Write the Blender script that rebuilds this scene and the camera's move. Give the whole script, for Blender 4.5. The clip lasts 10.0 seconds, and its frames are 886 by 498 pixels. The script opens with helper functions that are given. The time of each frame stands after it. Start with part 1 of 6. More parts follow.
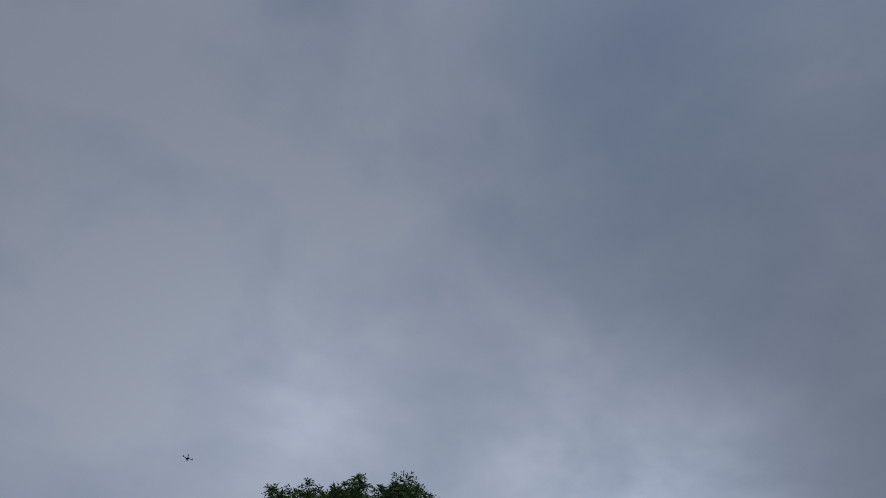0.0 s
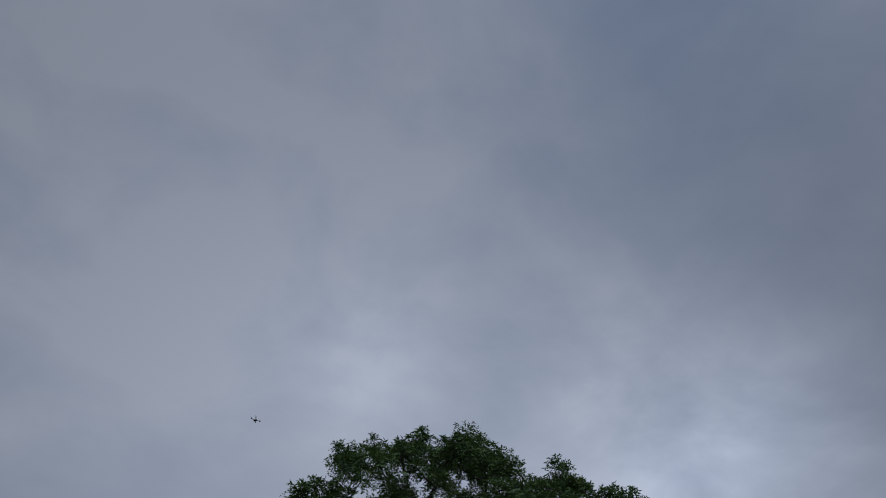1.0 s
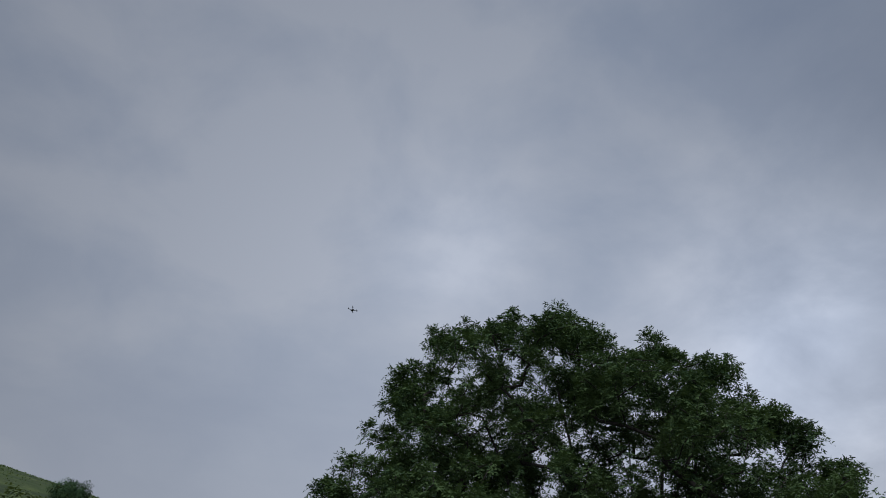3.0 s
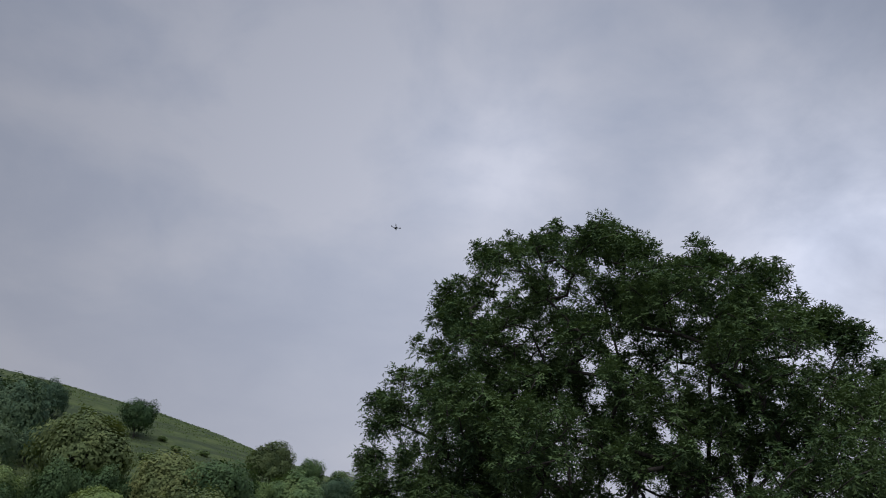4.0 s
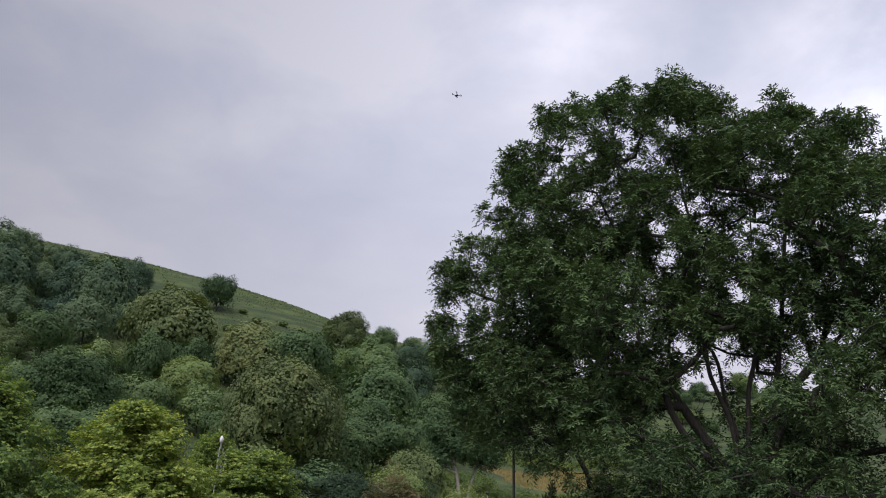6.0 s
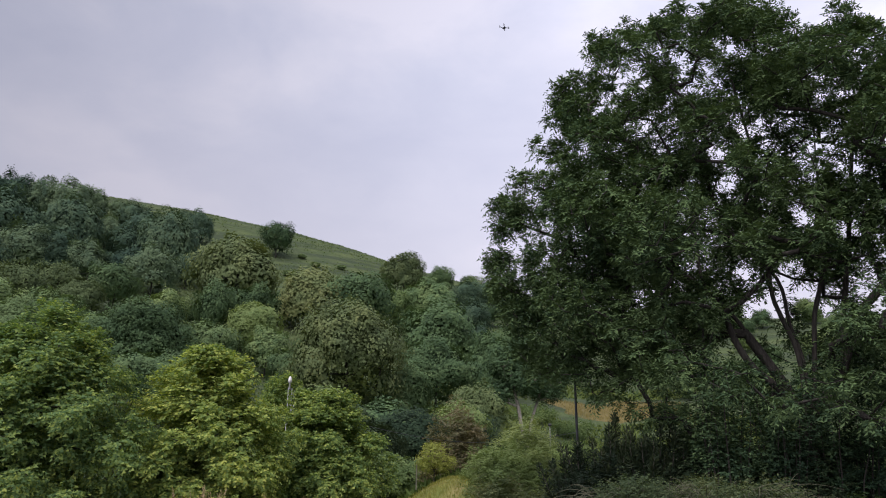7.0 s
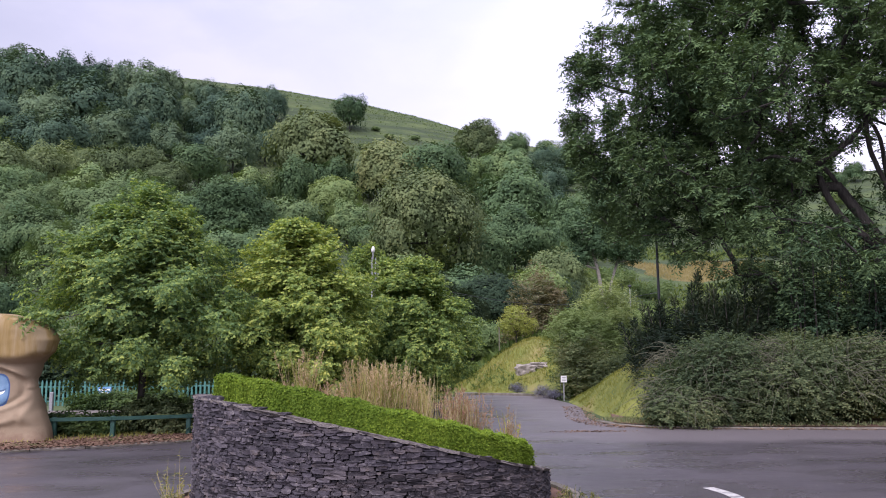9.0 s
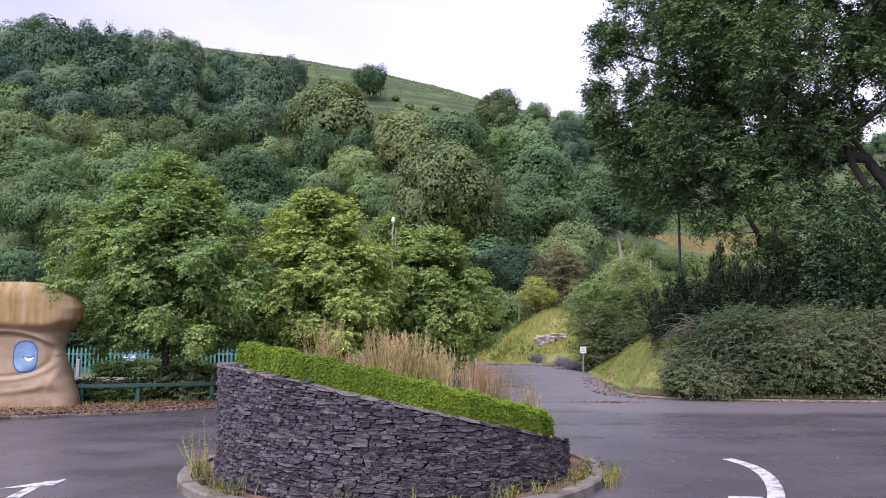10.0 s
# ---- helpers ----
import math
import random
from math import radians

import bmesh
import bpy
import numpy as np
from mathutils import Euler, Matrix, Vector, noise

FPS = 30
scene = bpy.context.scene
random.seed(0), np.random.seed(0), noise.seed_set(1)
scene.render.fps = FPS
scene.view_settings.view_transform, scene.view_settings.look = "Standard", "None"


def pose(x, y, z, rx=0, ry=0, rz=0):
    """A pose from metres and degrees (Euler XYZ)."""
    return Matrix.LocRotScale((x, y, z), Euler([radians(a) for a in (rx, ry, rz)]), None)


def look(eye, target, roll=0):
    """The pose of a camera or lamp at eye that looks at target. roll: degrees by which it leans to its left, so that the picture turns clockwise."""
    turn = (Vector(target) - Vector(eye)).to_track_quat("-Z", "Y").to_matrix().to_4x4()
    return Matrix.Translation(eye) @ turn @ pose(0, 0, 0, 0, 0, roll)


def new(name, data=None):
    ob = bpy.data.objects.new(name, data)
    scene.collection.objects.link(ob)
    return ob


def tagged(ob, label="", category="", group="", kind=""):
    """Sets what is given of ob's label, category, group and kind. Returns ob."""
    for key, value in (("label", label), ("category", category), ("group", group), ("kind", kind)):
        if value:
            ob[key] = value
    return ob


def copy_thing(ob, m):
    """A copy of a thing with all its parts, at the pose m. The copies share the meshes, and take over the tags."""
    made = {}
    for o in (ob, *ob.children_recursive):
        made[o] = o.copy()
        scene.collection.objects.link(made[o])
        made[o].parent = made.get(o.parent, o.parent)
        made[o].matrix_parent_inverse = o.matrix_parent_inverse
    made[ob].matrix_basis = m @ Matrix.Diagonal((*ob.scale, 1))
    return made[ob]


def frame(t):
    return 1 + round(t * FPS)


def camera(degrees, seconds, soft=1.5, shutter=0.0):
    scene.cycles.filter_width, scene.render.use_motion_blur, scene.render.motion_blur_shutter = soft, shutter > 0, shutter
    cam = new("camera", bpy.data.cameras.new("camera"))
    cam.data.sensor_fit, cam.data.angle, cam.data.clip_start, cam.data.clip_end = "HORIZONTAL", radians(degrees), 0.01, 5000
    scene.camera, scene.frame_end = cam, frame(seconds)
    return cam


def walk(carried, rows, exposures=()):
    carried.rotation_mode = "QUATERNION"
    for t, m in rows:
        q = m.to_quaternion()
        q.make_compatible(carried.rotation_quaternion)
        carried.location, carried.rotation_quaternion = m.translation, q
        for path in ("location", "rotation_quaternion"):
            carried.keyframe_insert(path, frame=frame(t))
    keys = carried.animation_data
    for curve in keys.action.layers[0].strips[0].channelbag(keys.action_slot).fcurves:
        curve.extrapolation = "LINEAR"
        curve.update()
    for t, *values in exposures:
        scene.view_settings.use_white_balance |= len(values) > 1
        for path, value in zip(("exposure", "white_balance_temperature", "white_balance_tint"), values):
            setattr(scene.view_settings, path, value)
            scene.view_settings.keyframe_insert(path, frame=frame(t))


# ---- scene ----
cam = camera(59.25, 10.0, 1.0)
PATH = [
    (0.0, pose(-0.042, -0.101, 1.545, 140.581, -0.600, -33.880)),
    (0.5, pose(-0.046, -0.112, 1.543, 138.435, -0.474, -31.010)),
    (1.0, pose(-0.032, -0.108, 1.560, 137.008, -0.597, -28.548)),
    (1.5, pose(-0.044, -0.166, 1.535, 135.728, -0.376, -26.045)),
    (2.0, pose(-0.016, -0.173, 1.555, 133.718, -0.651, -23.997)),
    (2.5, pose(0.020, -0.184, 1.586, 131.369, -1.293, -22.786)),
    (4.0, pose(0.106, -0.173, 1.652, 121.889, -1.485, -17.057)),
    (4.5, pose(0.099, -0.146, 1.654, 119.683, -1.345, -15.959)),
    (5.0, pose(0.107, -0.107, 1.658, 117.241, -1.108, -15.577)),
    (5.5, pose(0.104, -0.081, 1.657, 114.827, -0.953, -15.124)),
    (6.0, pose(0.103, -0.005, 1.672, 112.211, -1.667, -11.921)),
    (7.5, pose(0.041, -0.039, 1.613, 105.232, 0.005, -5.917)),
    (8.0, pose(0.029, -0.048, 1.607, 102.607, 0.379, -4.579)),
    (8.5, pose(0.019, -0.025, 1.605, 100.267, 0.628, -3.141)),
    (9.0, pose(0.012, -0.003, 1.601, 97.909, 0.378, -1.418)),
    (9.5, pose(0.004, 0.002, 1.601, 96.621, 0.096, -0.484)),
    (10.0, pose(-0.000, 0.000, 1.600, 95.759, 0.000, -0.000)),
]
EXPOSURES = [(0.0, 0.06, 5950, 9), (2.5, 0.19, 6100, 9), (3.2, 0.38, 6150, 9), (4.0, 0.62, 6320, 13), (4.5, 0.84, 6450, 13), (6.0, 1.08, 6570, 17), (7.5, 1.42, 6440, 22), (8.5, 1.74, 6270, 27), (10.0, 2.06, 6060, 30)]
walk(cam, PATH, EXPOSURES)

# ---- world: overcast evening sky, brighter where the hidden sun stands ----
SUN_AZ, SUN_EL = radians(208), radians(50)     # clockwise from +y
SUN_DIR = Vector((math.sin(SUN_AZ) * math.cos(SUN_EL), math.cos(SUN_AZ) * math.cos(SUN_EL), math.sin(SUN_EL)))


THIN_CLOUD = Vector((0.36, 0.80, 0.46)).normalized()     # where the cloud layer is thinnest
PALE = Vector((-0.12, 0.79, 0.60)).normalized()             # a broad paler sheet over the hill
HIGH = Vector((0.48, 0.13, 0.87)).normalized()               # a thinner sheet high to the east
RIFT = Vector((0.282, 0.736, 0.616)).normalized()         # a small paler break above the tree
BREAK = Vector((0.67, 0.59, 0.46)).normalized()           # a wider pale break low behind the tree


class Nodes:
    """Small helper that strings shader nodes together."""

    def __init__(self, tree):
        self.t = tree
        self.t.nodes.clear()

    def add(self, kind, inputs=None, **props):
        n = self.t.nodes.new(kind)
        for k, v in props.items():
            setattr(n, k, v)
        for k, v in (inputs or {}).items():
            s = n.inputs[k]
            if isinstance(v, bpy.types.NodeSocket):
                self.t.links.new(v, s)
            else:
                s.default_value = v
        return n

    def math(self, op, a, b=0.0):
        return self.add("ShaderNodeMath", {0: a, 1: b}, operation=op).outputs[0]

    def mix(self, f, a, b, blend="MIX"):
        n = self.add("ShaderNodeMix", {0: f, 6: a, 7: b}, data_type="RGBA", blend_type=blend)
        return n.outputs[2]

    def ramp(self, f, stops):
        n = self.add("ShaderNodeValToRGB", {0: f})
        e = n.color_ramp.elements
        while len(e) < len(stops):
            e.new(0.5)
        for el, (p, c) in zip(e, stops):
            el.position, el.color = p, (*c, 1) if len(c) == 3 else c
        return n.outputs[0]

    def noise(self, vec, scale, detail=4, rough=0.55, dist=0.0):
        return self.add("ShaderNodeTexNoise", {"Vector": vec, "Scale": scale, "Detail": detail, "Roughness": rough, "Distortion": dist}).outputs[0]


world = bpy.data.worlds.new("overcast_sky")
scene.world = world
world.use_nodes = True
N = Nodes(world.node_tree)
sky = N.add("ShaderNodeTexSky", sky_type="NISHITA", sun_disc=False, sun_elevation=SUN_EL, sun_rotation=SUN_AZ)
way = N.add("ShaderNodeTexCoord").outputs["Generated"]
sep = N.add("ShaderNodeSeparateXYZ", {0: way})
# clouds lie on a flat layer: project the way on it
den = N.math("ADD", N.math("MAXIMUM", sep.outputs[2], 0.0), 0.22)
layer = N.add("ShaderNodeCombineXYZ", {0: N.math("DIVIDE", sep.outputs[0], den), 1: N.math("DIVIDE", sep.outputs[1], den), 2: 0.35}).outputs[0]
big = N.noise(layer, 1.5, 3, 0.5, 0.15)
fine = N.noise(layer, 3.8, 6, 0.55, 0.2)
cloud = N.math("ADD", N.math("MULTIPLY", big, 0.6), N.math("MULTIPLY", fine, 0.4))
tone = N.ramp(cloud, [(0.38, (0.215, 0.260, 0.355)), (0.50, (0.285, 0.325, 0.410)), (0.61, (0.395, 0.418, 0.480))])
dot = N.add("ShaderNodeVectorMath", {0: way, 1: THIN_CLOUD}, operation="DOT_PRODUCT").outputs["Value"]
near = N.math("POWER", N.math("MAXIMUM", dot, 0.0), 9.0)
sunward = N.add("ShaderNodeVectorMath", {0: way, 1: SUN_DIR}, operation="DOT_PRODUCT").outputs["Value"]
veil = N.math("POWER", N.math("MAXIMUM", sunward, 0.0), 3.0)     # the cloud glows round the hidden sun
low = N.math("POWER", N.math("SUBTRACT", 1.0, N.math("MAXIMUM", sep.outputs[2], 0.0)), 3.0)
rift = N.math("POWER", N.math("MAXIMUM", N.add("ShaderNodeVectorMath", {0: way, 1: RIFT}, operation="DOT_PRODUCT").outputs["Value"], 0.0), 230.0)
brk = N.math("POWER", N.math("MAXIMUM", N.add("ShaderNodeVectorMath", {0: way, 1: BREAK}, operation="DOT_PRODUCT").outputs["Value"], 0.0), 55.0)
near = N.math("ADD", near, N.math("MULTIPLY", brk, N.math("MULTIPLY", fine, 2.2)))
near = N.math("ADD", near, N.math("MULTIPLY", rift, N.math("MULTIPLY", fine, 0.72)))
pale = N.math("POWER", N.math("MAXIMUM", N.add("ShaderNodeVectorMath", {0: way, 1: PALE}, operation="DOT_PRODUCT").outputs["Value"], 0.0), 10.0)
near = N.math("ADD", near, N.math("MULTIPLY", pale, 0.27))
high = N.math("POWER", N.math("MAXIMUM", N.add("ShaderNodeVectorMath", {0: way, 1: HIGH}, operation="DOT_PRODUCT").outputs["Value"], 0.0), 9.0)
near = N.math("ADD", near, N.math("MULTIPLY", high, 0.24))
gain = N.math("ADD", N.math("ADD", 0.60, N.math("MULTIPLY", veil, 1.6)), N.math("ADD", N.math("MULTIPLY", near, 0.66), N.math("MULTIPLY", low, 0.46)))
tone = N.mix(N.math("MINIMUM", N.math("MULTIPLY", N.math("POWER", low, 0.5), 1.25), 0.88), tone, (0.370, 0.378, 0.410, 1))
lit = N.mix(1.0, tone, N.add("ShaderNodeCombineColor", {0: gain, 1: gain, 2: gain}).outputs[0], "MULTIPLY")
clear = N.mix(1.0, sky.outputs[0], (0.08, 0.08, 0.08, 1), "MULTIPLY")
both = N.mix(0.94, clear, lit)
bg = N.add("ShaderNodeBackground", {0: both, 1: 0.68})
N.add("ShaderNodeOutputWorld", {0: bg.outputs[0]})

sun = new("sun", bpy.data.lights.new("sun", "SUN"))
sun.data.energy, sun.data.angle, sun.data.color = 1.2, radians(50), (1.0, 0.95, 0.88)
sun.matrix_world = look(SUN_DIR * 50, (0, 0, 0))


# ---- materials ----
def material(name, build, rough=0.8, spec=0.3, metal=0.0, bump=0.0, bump_dist=0.01):
    """build(N, at) gives (colour, height or None, roughness or None); at: object coordinates in metres."""
    m = bpy.data.materials.new(name)
    m.use_nodes = True
    n = Nodes(m.node_tree)
    at = n.add("ShaderNodeTexCoord").outputs["Object"]
    colour, height, r = build(n, at)
    b = n.add("ShaderNodeBsdfPrincipled", {"Base Color": colour, "Roughness": rough if r is None else r, "Metallic": metal, "Specular IOR Level": spec})
    if height is not None and bump:
        n.t.links.new(n.add("ShaderNodeBump", {"Height": height, "Strength": bump, "Distance": bump_dist}).outputs[0], b.inputs["Normal"])
    n.add("ShaderNodeOutputMaterial", {0: b.outputs[0]})
    return m


def leaf_material(name, dark, mid, light, tip=None, shine=0.6, through_part=0.38, fleck=0.34, drifts=0.85, gloss=0.15):
    """Leaves: colour varies leaf by leaf and in drifts over the crown; light passes through them."""
    m = bpy.data.materials.new(name)
    m.use_nodes = True
    n = Nodes(m.node_tree)
    at = n.add("ShaderNodeTexCoord").outputs["Object"]
    island = n.add("ShaderNodeNewGeometry").outputs["Random Per Island"]
    who = n.add("ShaderNodeObjectInfo").outputs["Random"]
    drift = n.noise(at, 0.55, 3)
    f = n.math("ADD", n.math("ADD", n.math("MULTIPLY", island, fleck), 0.17 - fleck / 2), n.math("ADD", n.math("ADD", n.math("MULTIPLY", drift, drifts), (0.85 - drifts) * 0.5), n.math("MULTIPLY", n.math("SUBTRACT", who, 0.5), 0.45)))
    stops = [(0.28, dark), (0.56, mid), (0.80, light)] + ([(0.95, tip)] if tip else [])
    c = n.ramp(f, stops)
    p = n.add("ShaderNodeBsdfPrincipled", {"Base Color": c, "Roughness": shine, "Specular IOR Level": gloss})
    warm = n.mix(1.0, c, (1.25, 1.25, 0.55, 1), "MULTIPLY")
    tr = n.add("ShaderNodeBsdfTranslucent", {0: warm})
    mx = n.add("ShaderNodeMixShader", {0: through_part, 1: p.outputs[0], 2: tr.outputs[0]})
    n.add("ShaderNodeOutputMaterial", {0: mx.outputs[0]})
    return m


def two_tone(a, b, scale, c=None, scale2=None):
    def build(n, at):
        f = n.noise(at, scale, 6)
        col = n.ramp(f, [(0.3, a), (0.7, b)])
        if c:
            col = n.mix(n.ramp(n.noise(at, scale2, 4), [(0.5, (0, 0, 0)), (0.68, (1, 1, 1))]), col, (*c, 1))
        return col, f, None
    return build


def asphalt_build(n, at):
    grit = n.noise(at, 90, 3)
    patch = n.noise(at, 0.35, 4, 0.6)
    streak = n.noise(n.add("ShaderNodeMapping", {"Vector": at, "Scale": (0.5, 0.9, 1)}).outputs[0], 0.9, 5)
    col = n.ramp(n.math("ADD", n.math("MULTIPLY", patch, 0.6), n.math("MULTIPLY", grit, 0.4)), [(0.3, (0.047, 0.042, 0.047)), (0.5, (0.074, 0.066, 0.073)), (0.72, (0.120, 0.107, 0.115))])
    rough = n.ramp(streak, [(0.40, (0.22, 0.22, 0.22)), (0.60, (0.46, 0.46, 0.46))])
    away = n.add("ShaderNodeSeparateXYZ", {0: at})
    dry = n.math("ADD", n.math("ADD", away.outputs[1], n.math("MULTIPLY", away.outputs[0], 0.06)), n.math("MULTIPLY", streak, 1.6))
    dry = n.add("ShaderNodeMapRange", {"Value": dry, "From Min": 15.6, "From Max": 16.5}).outputs[0]
    east = n.add("ShaderNodeMapRange", {"Value": away.outputs[0], "From Min": 1.5, "From Max": 4.5}).outputs[0]
    dry = n.math("MULTIPLY", dry, east)      # drier tarmac along the kerb
    col = n.mix(n.math("MULTIPLY", dry, 0.6), col, (0.165, 0.146, 0.145, 1))
    return col, grit, n.mix(dry, rough, (0.5, 0.5, 0.5, 1))


M = {}
M["asphalt"] = material("asphalt", asphalt_build, spec=0.5, bump=0.5, bump_dist=0.004)
M["kerb"] = material("kerb_concrete", two_tone((0.105, 0.092, 0.077), (0.20, 0.18, 0.152), 6, (0.070, 0.068, 0.042), 2.2), bump=0.3)
M["soil"] = material("leaf_litter_soil", two_tone((0.085, 0.052, 0.036), (0.19, 0.112, 0.078), 9, (0.09, 0.10, 0.03), 1.1), rough=0.95, bump=0.8, bump_dist=0.03)
M["grass"] = material("grass", two_tone((0.090, 0.118, 0.024), (0.190, 0.205, 0.046), 1.6, (0.21, 0.18, 0.07), 0.7), rough=0.9, bump=0.6, bump_dist=0.05)
M["hill"] = material("hill_pasture", lambda n, at: (
    n.mix(n.ramp(n.noise(n.add("ShaderNodeMapping", {"Vector": at, "Scale": (0.035, 0.035, 0.42)}).outputs[0], 1.0, 5, 0.6), [(0.44, (0, 0, 0)), (0.60, (0.85, 0.85, 0.85))]),
          n.ramp(n.noise(at, 0.22, 6), [(0.3, (0.042, 0.070, 0.026)), (0.7, (0.092, 0.122, 0.042))]), (0.036, 0.054, 0.026, 1)),
    n.noise(at, 0.5, 6), None), rough=0.95, bump=0.8, bump_dist=0.5)
M["slate"] = material("slate_stone", lambda n, at: (
    n.mix(n.ramp(n.noise(at, 4.2, 6, 0.65), [(0.56, (0, 0, 0)), (0.70, (0.8, 0.8, 0.8))]),
          n.ramp(n.math("ADD", n.math("MULTIPLY", n.add("ShaderNodeObjectInfo").outputs["Random"], 0.55), n.math("MULTIPLY", n.noise(at, 3, 5), 0.5)),
                 [(0.2, (0.024, 0.022, 0.026)), (0.5, (0.054, 0.047, 0.053)), (0.72, (0.088, 0.075, 0.079)), (0.9, (0.118, 0.095, 0.084))]), (0.21, 0.19, 0.18, 1)),
    n.noise(at, 6, 6), None), rough=0.75, bump=0.9, bump_dist=0.010)
M["core"] = material("wall_core", two_tone((0.020, 0.018, 0.022), (0.045, 0.04, 0.045), 12), rough=0.95)
M["bark"] = material("bark", lambda n, at: ((lambda f: (n.ramp(f, [(0.3, (0.022, 0.020, 0.018)), (0.7, (0.060, 0.055, 0.048))]), f, None))(
    n.noise(n.add("ShaderNodeMapping", {"Vector": at, "Scale": (6, 6, 1.2)}).outputs[0], 3, 6)))[0:3], rough=0.95, bump=0.8, bump_dist=0.02)
M["cane"] = material("pale_twig", two_tone((0.075, 0.08, 0.052), (0.145, 0.145, 0.095), 6), rough=0.9)
M["pale_bark"] = material("pale_bark", two_tone((0.22, 0.20, 0.17), (0.42, 0.39, 0.34), 4), rough=0.9)
M["ash_leaf"] = leaf_material("ash_leaf", (0.024, 0.047, 0.029), (0.051, 0.090, 0.045), (0.104, 0.162, 0.067), through_part=0.13, gloss=0.02)
M["lime_leaf"] = leaf_material("lime_leaf", (0.108, 0.186, 0.074), (0.250, 0.340, 0.098), (0.48, 0.53, 0.135), (0.72, 0.66, 0.16), fleck=0.55, drifts=0.5, gloss=0.08)
M["pale_lime_leaf"] = leaf_material("pale_lime_leaf", (0.096, 0.166, 0.060), (0.225, 0.312, 0.086), (0.42, 0.475, 0.122), (0.62, 0.58, 0.15), fleck=0.5, drifts=0.5, gloss=0.08)
M["wood_leaf"] = leaf_material("woodland_leaf", (0.064, 0.114, 0.058), (0.118, 0.188, 0.082), (0.198, 0.270, 0.108), through_part=0.15, fleck=0.10, gloss=0.04)
M["tinged_leaf"] = leaf_material("sycamore_leaf", (0.076, 0.112, 0.056), (0.140, 0.182, 0.080), (0.220, 0.250, 0.105), (0.27, 0.255, 0.115), through_part=0.2, fleck=0.10, gloss=0.04)
M["deep_leaf"] = leaf_material("deep_leaf", (0.047, 0.088, 0.046), (0.084, 0.140, 0.065), (0.142, 0.208, 0.090), through_part=0.15, fleck=0.10, gloss=0.04)
# trees below the ridge: the blue of distance haze is mixed into the leaf colour
M["hazy_crest_leaf"] = leaf_material("hazy_crest_leaf", (0.038, 0.072, 0.054), (0.070, 0.118, 0.075), (0.128, 0.186, 0.102), through_part=0.15, fleck=0.10, gloss=0.04)
M["band_leaf"] = leaf_material("band_leaf", (0.080, 0.116, 0.056), (0.132, 0.180, 0.080), (0.190, 0.240, 0.104), through_part=0.2, fleck=0.10, gloss=0.04)
M["heath_leaf"] = leaf_material("heath_leaf", (0.105, 0.125, 0.062), (0.160, 0.175, 0.088), (0.230, 0.220, 0.130), through_part=0.2, fleck=0.10, gloss=0.04)
M["hedge_leaf"] = leaf_material("box_leaf", (0.092, 0.158, 0.018), (0.195, 0.285, 0.032), (0.365, 0.440, 0.058), gloss=0.08)
M["bush_leaf"] = leaf_material("bush_leaf", (0.052, 0.082, 0.044), (0.104, 0.140, 0.068), (0.200, 0.230, 0.110), (0.29, 0.25, 0.15), gloss=0.08)
M["bramble_leaf"] = leaf_material("bramble_leaf", (0.032, 0.062, 0.025), (0.062, 0.108, 0.036), (0.114, 0.168, 0.053))
M["willow_leaf"] = leaf_material("willow_leaf", (0.076, 0.128, 0.057), (0.134, 0.204, 0.083), (0.204, 0.274, 0.106), through_part=0.3, fleck=0.10, gloss=0.04)
# very dark leaf; on some plants its darkness stands for shade
M["yew_shade_leaf"] = leaf_material("dark_leaf", (0.022, 0.040, 0.024), (0.040, 0.066, 0.036), (0.070, 0.100, 0.050), through_part=0.1, gloss=0.03)
M["sallow_leaf"] = leaf_material("sallow_leaf", (0.120, 0.170, 0.080), (0.215, 0.280, 0.115), (0.330, 0.390, 0.160), through_part=0.35)
M["gold_leaf"] = leaf_material("gold_leaf", (0.18, 0.225, 0.055), (0.31, 0.345, 0.095), (0.45, 0.46, 0.15), through_part=0.45)
M["russet_leaf"] = leaf_material("russet_leaf", (0.09, 0.11, 0.06), (0.15, 0.15, 0.08), (0.22, 0.18, 0.11))
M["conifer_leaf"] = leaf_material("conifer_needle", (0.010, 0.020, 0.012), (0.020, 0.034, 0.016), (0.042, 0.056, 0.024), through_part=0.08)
M["bracken"] = leaf_material("bracken_frond", (0.042, 0.078, 0.022), (0.084, 0.128, 0.032), (0.135, 0.176, 0.046), through_part=0.25)
M["blade"] = leaf_material("grass_blade", (0.105, 0.128, 0.028), (0.205, 0.215, 0.048), (0.310, 0.285, 0.085))
M["dry_grass"] = leaf_material("dry_grass", (0.25, 0.205, 0.115), (0.41, 0.335, 0.20), (0.56, 0.475, 0.305))
M["plume"] = leaf_material("grass_plume", (0.32, 0.22, 0.14), (0.46, 0.34, 0.22), (0.60, 0.47, 0.31))
M["red_plume"] = leaf_material("red_plume", (0.31, 0.19, 0.13), (0.44, 0.27, 0.20), (0.55, 0.39, 0.28))
M["straw_blade"] = leaf_material("straw_blade", (0.15, 0.18, 0.045), (0.27, 0.28, 0.08), (0.42, 0.38, 0.16))
M["hay_blade"] = leaf_material("hay_blade", (0.125, 0.112, 0.046), (0.20, 0.170, 0.070), (0.28, 0.235, 0.10))
M["litter"] = leaf_material("fallen_leaf", (0.085, 0.052, 0.038), (0.15, 0.090, 0.064), (0.25, 0.165, 0.115), through_part=0.0)
M["dry_litter"] = leaf_material("dry_fallen_leaf", (0.15, 0.095, 0.06), (0.25, 0.165, 0.11), (0.36, 0.26, 0.18), through_part=0.0)
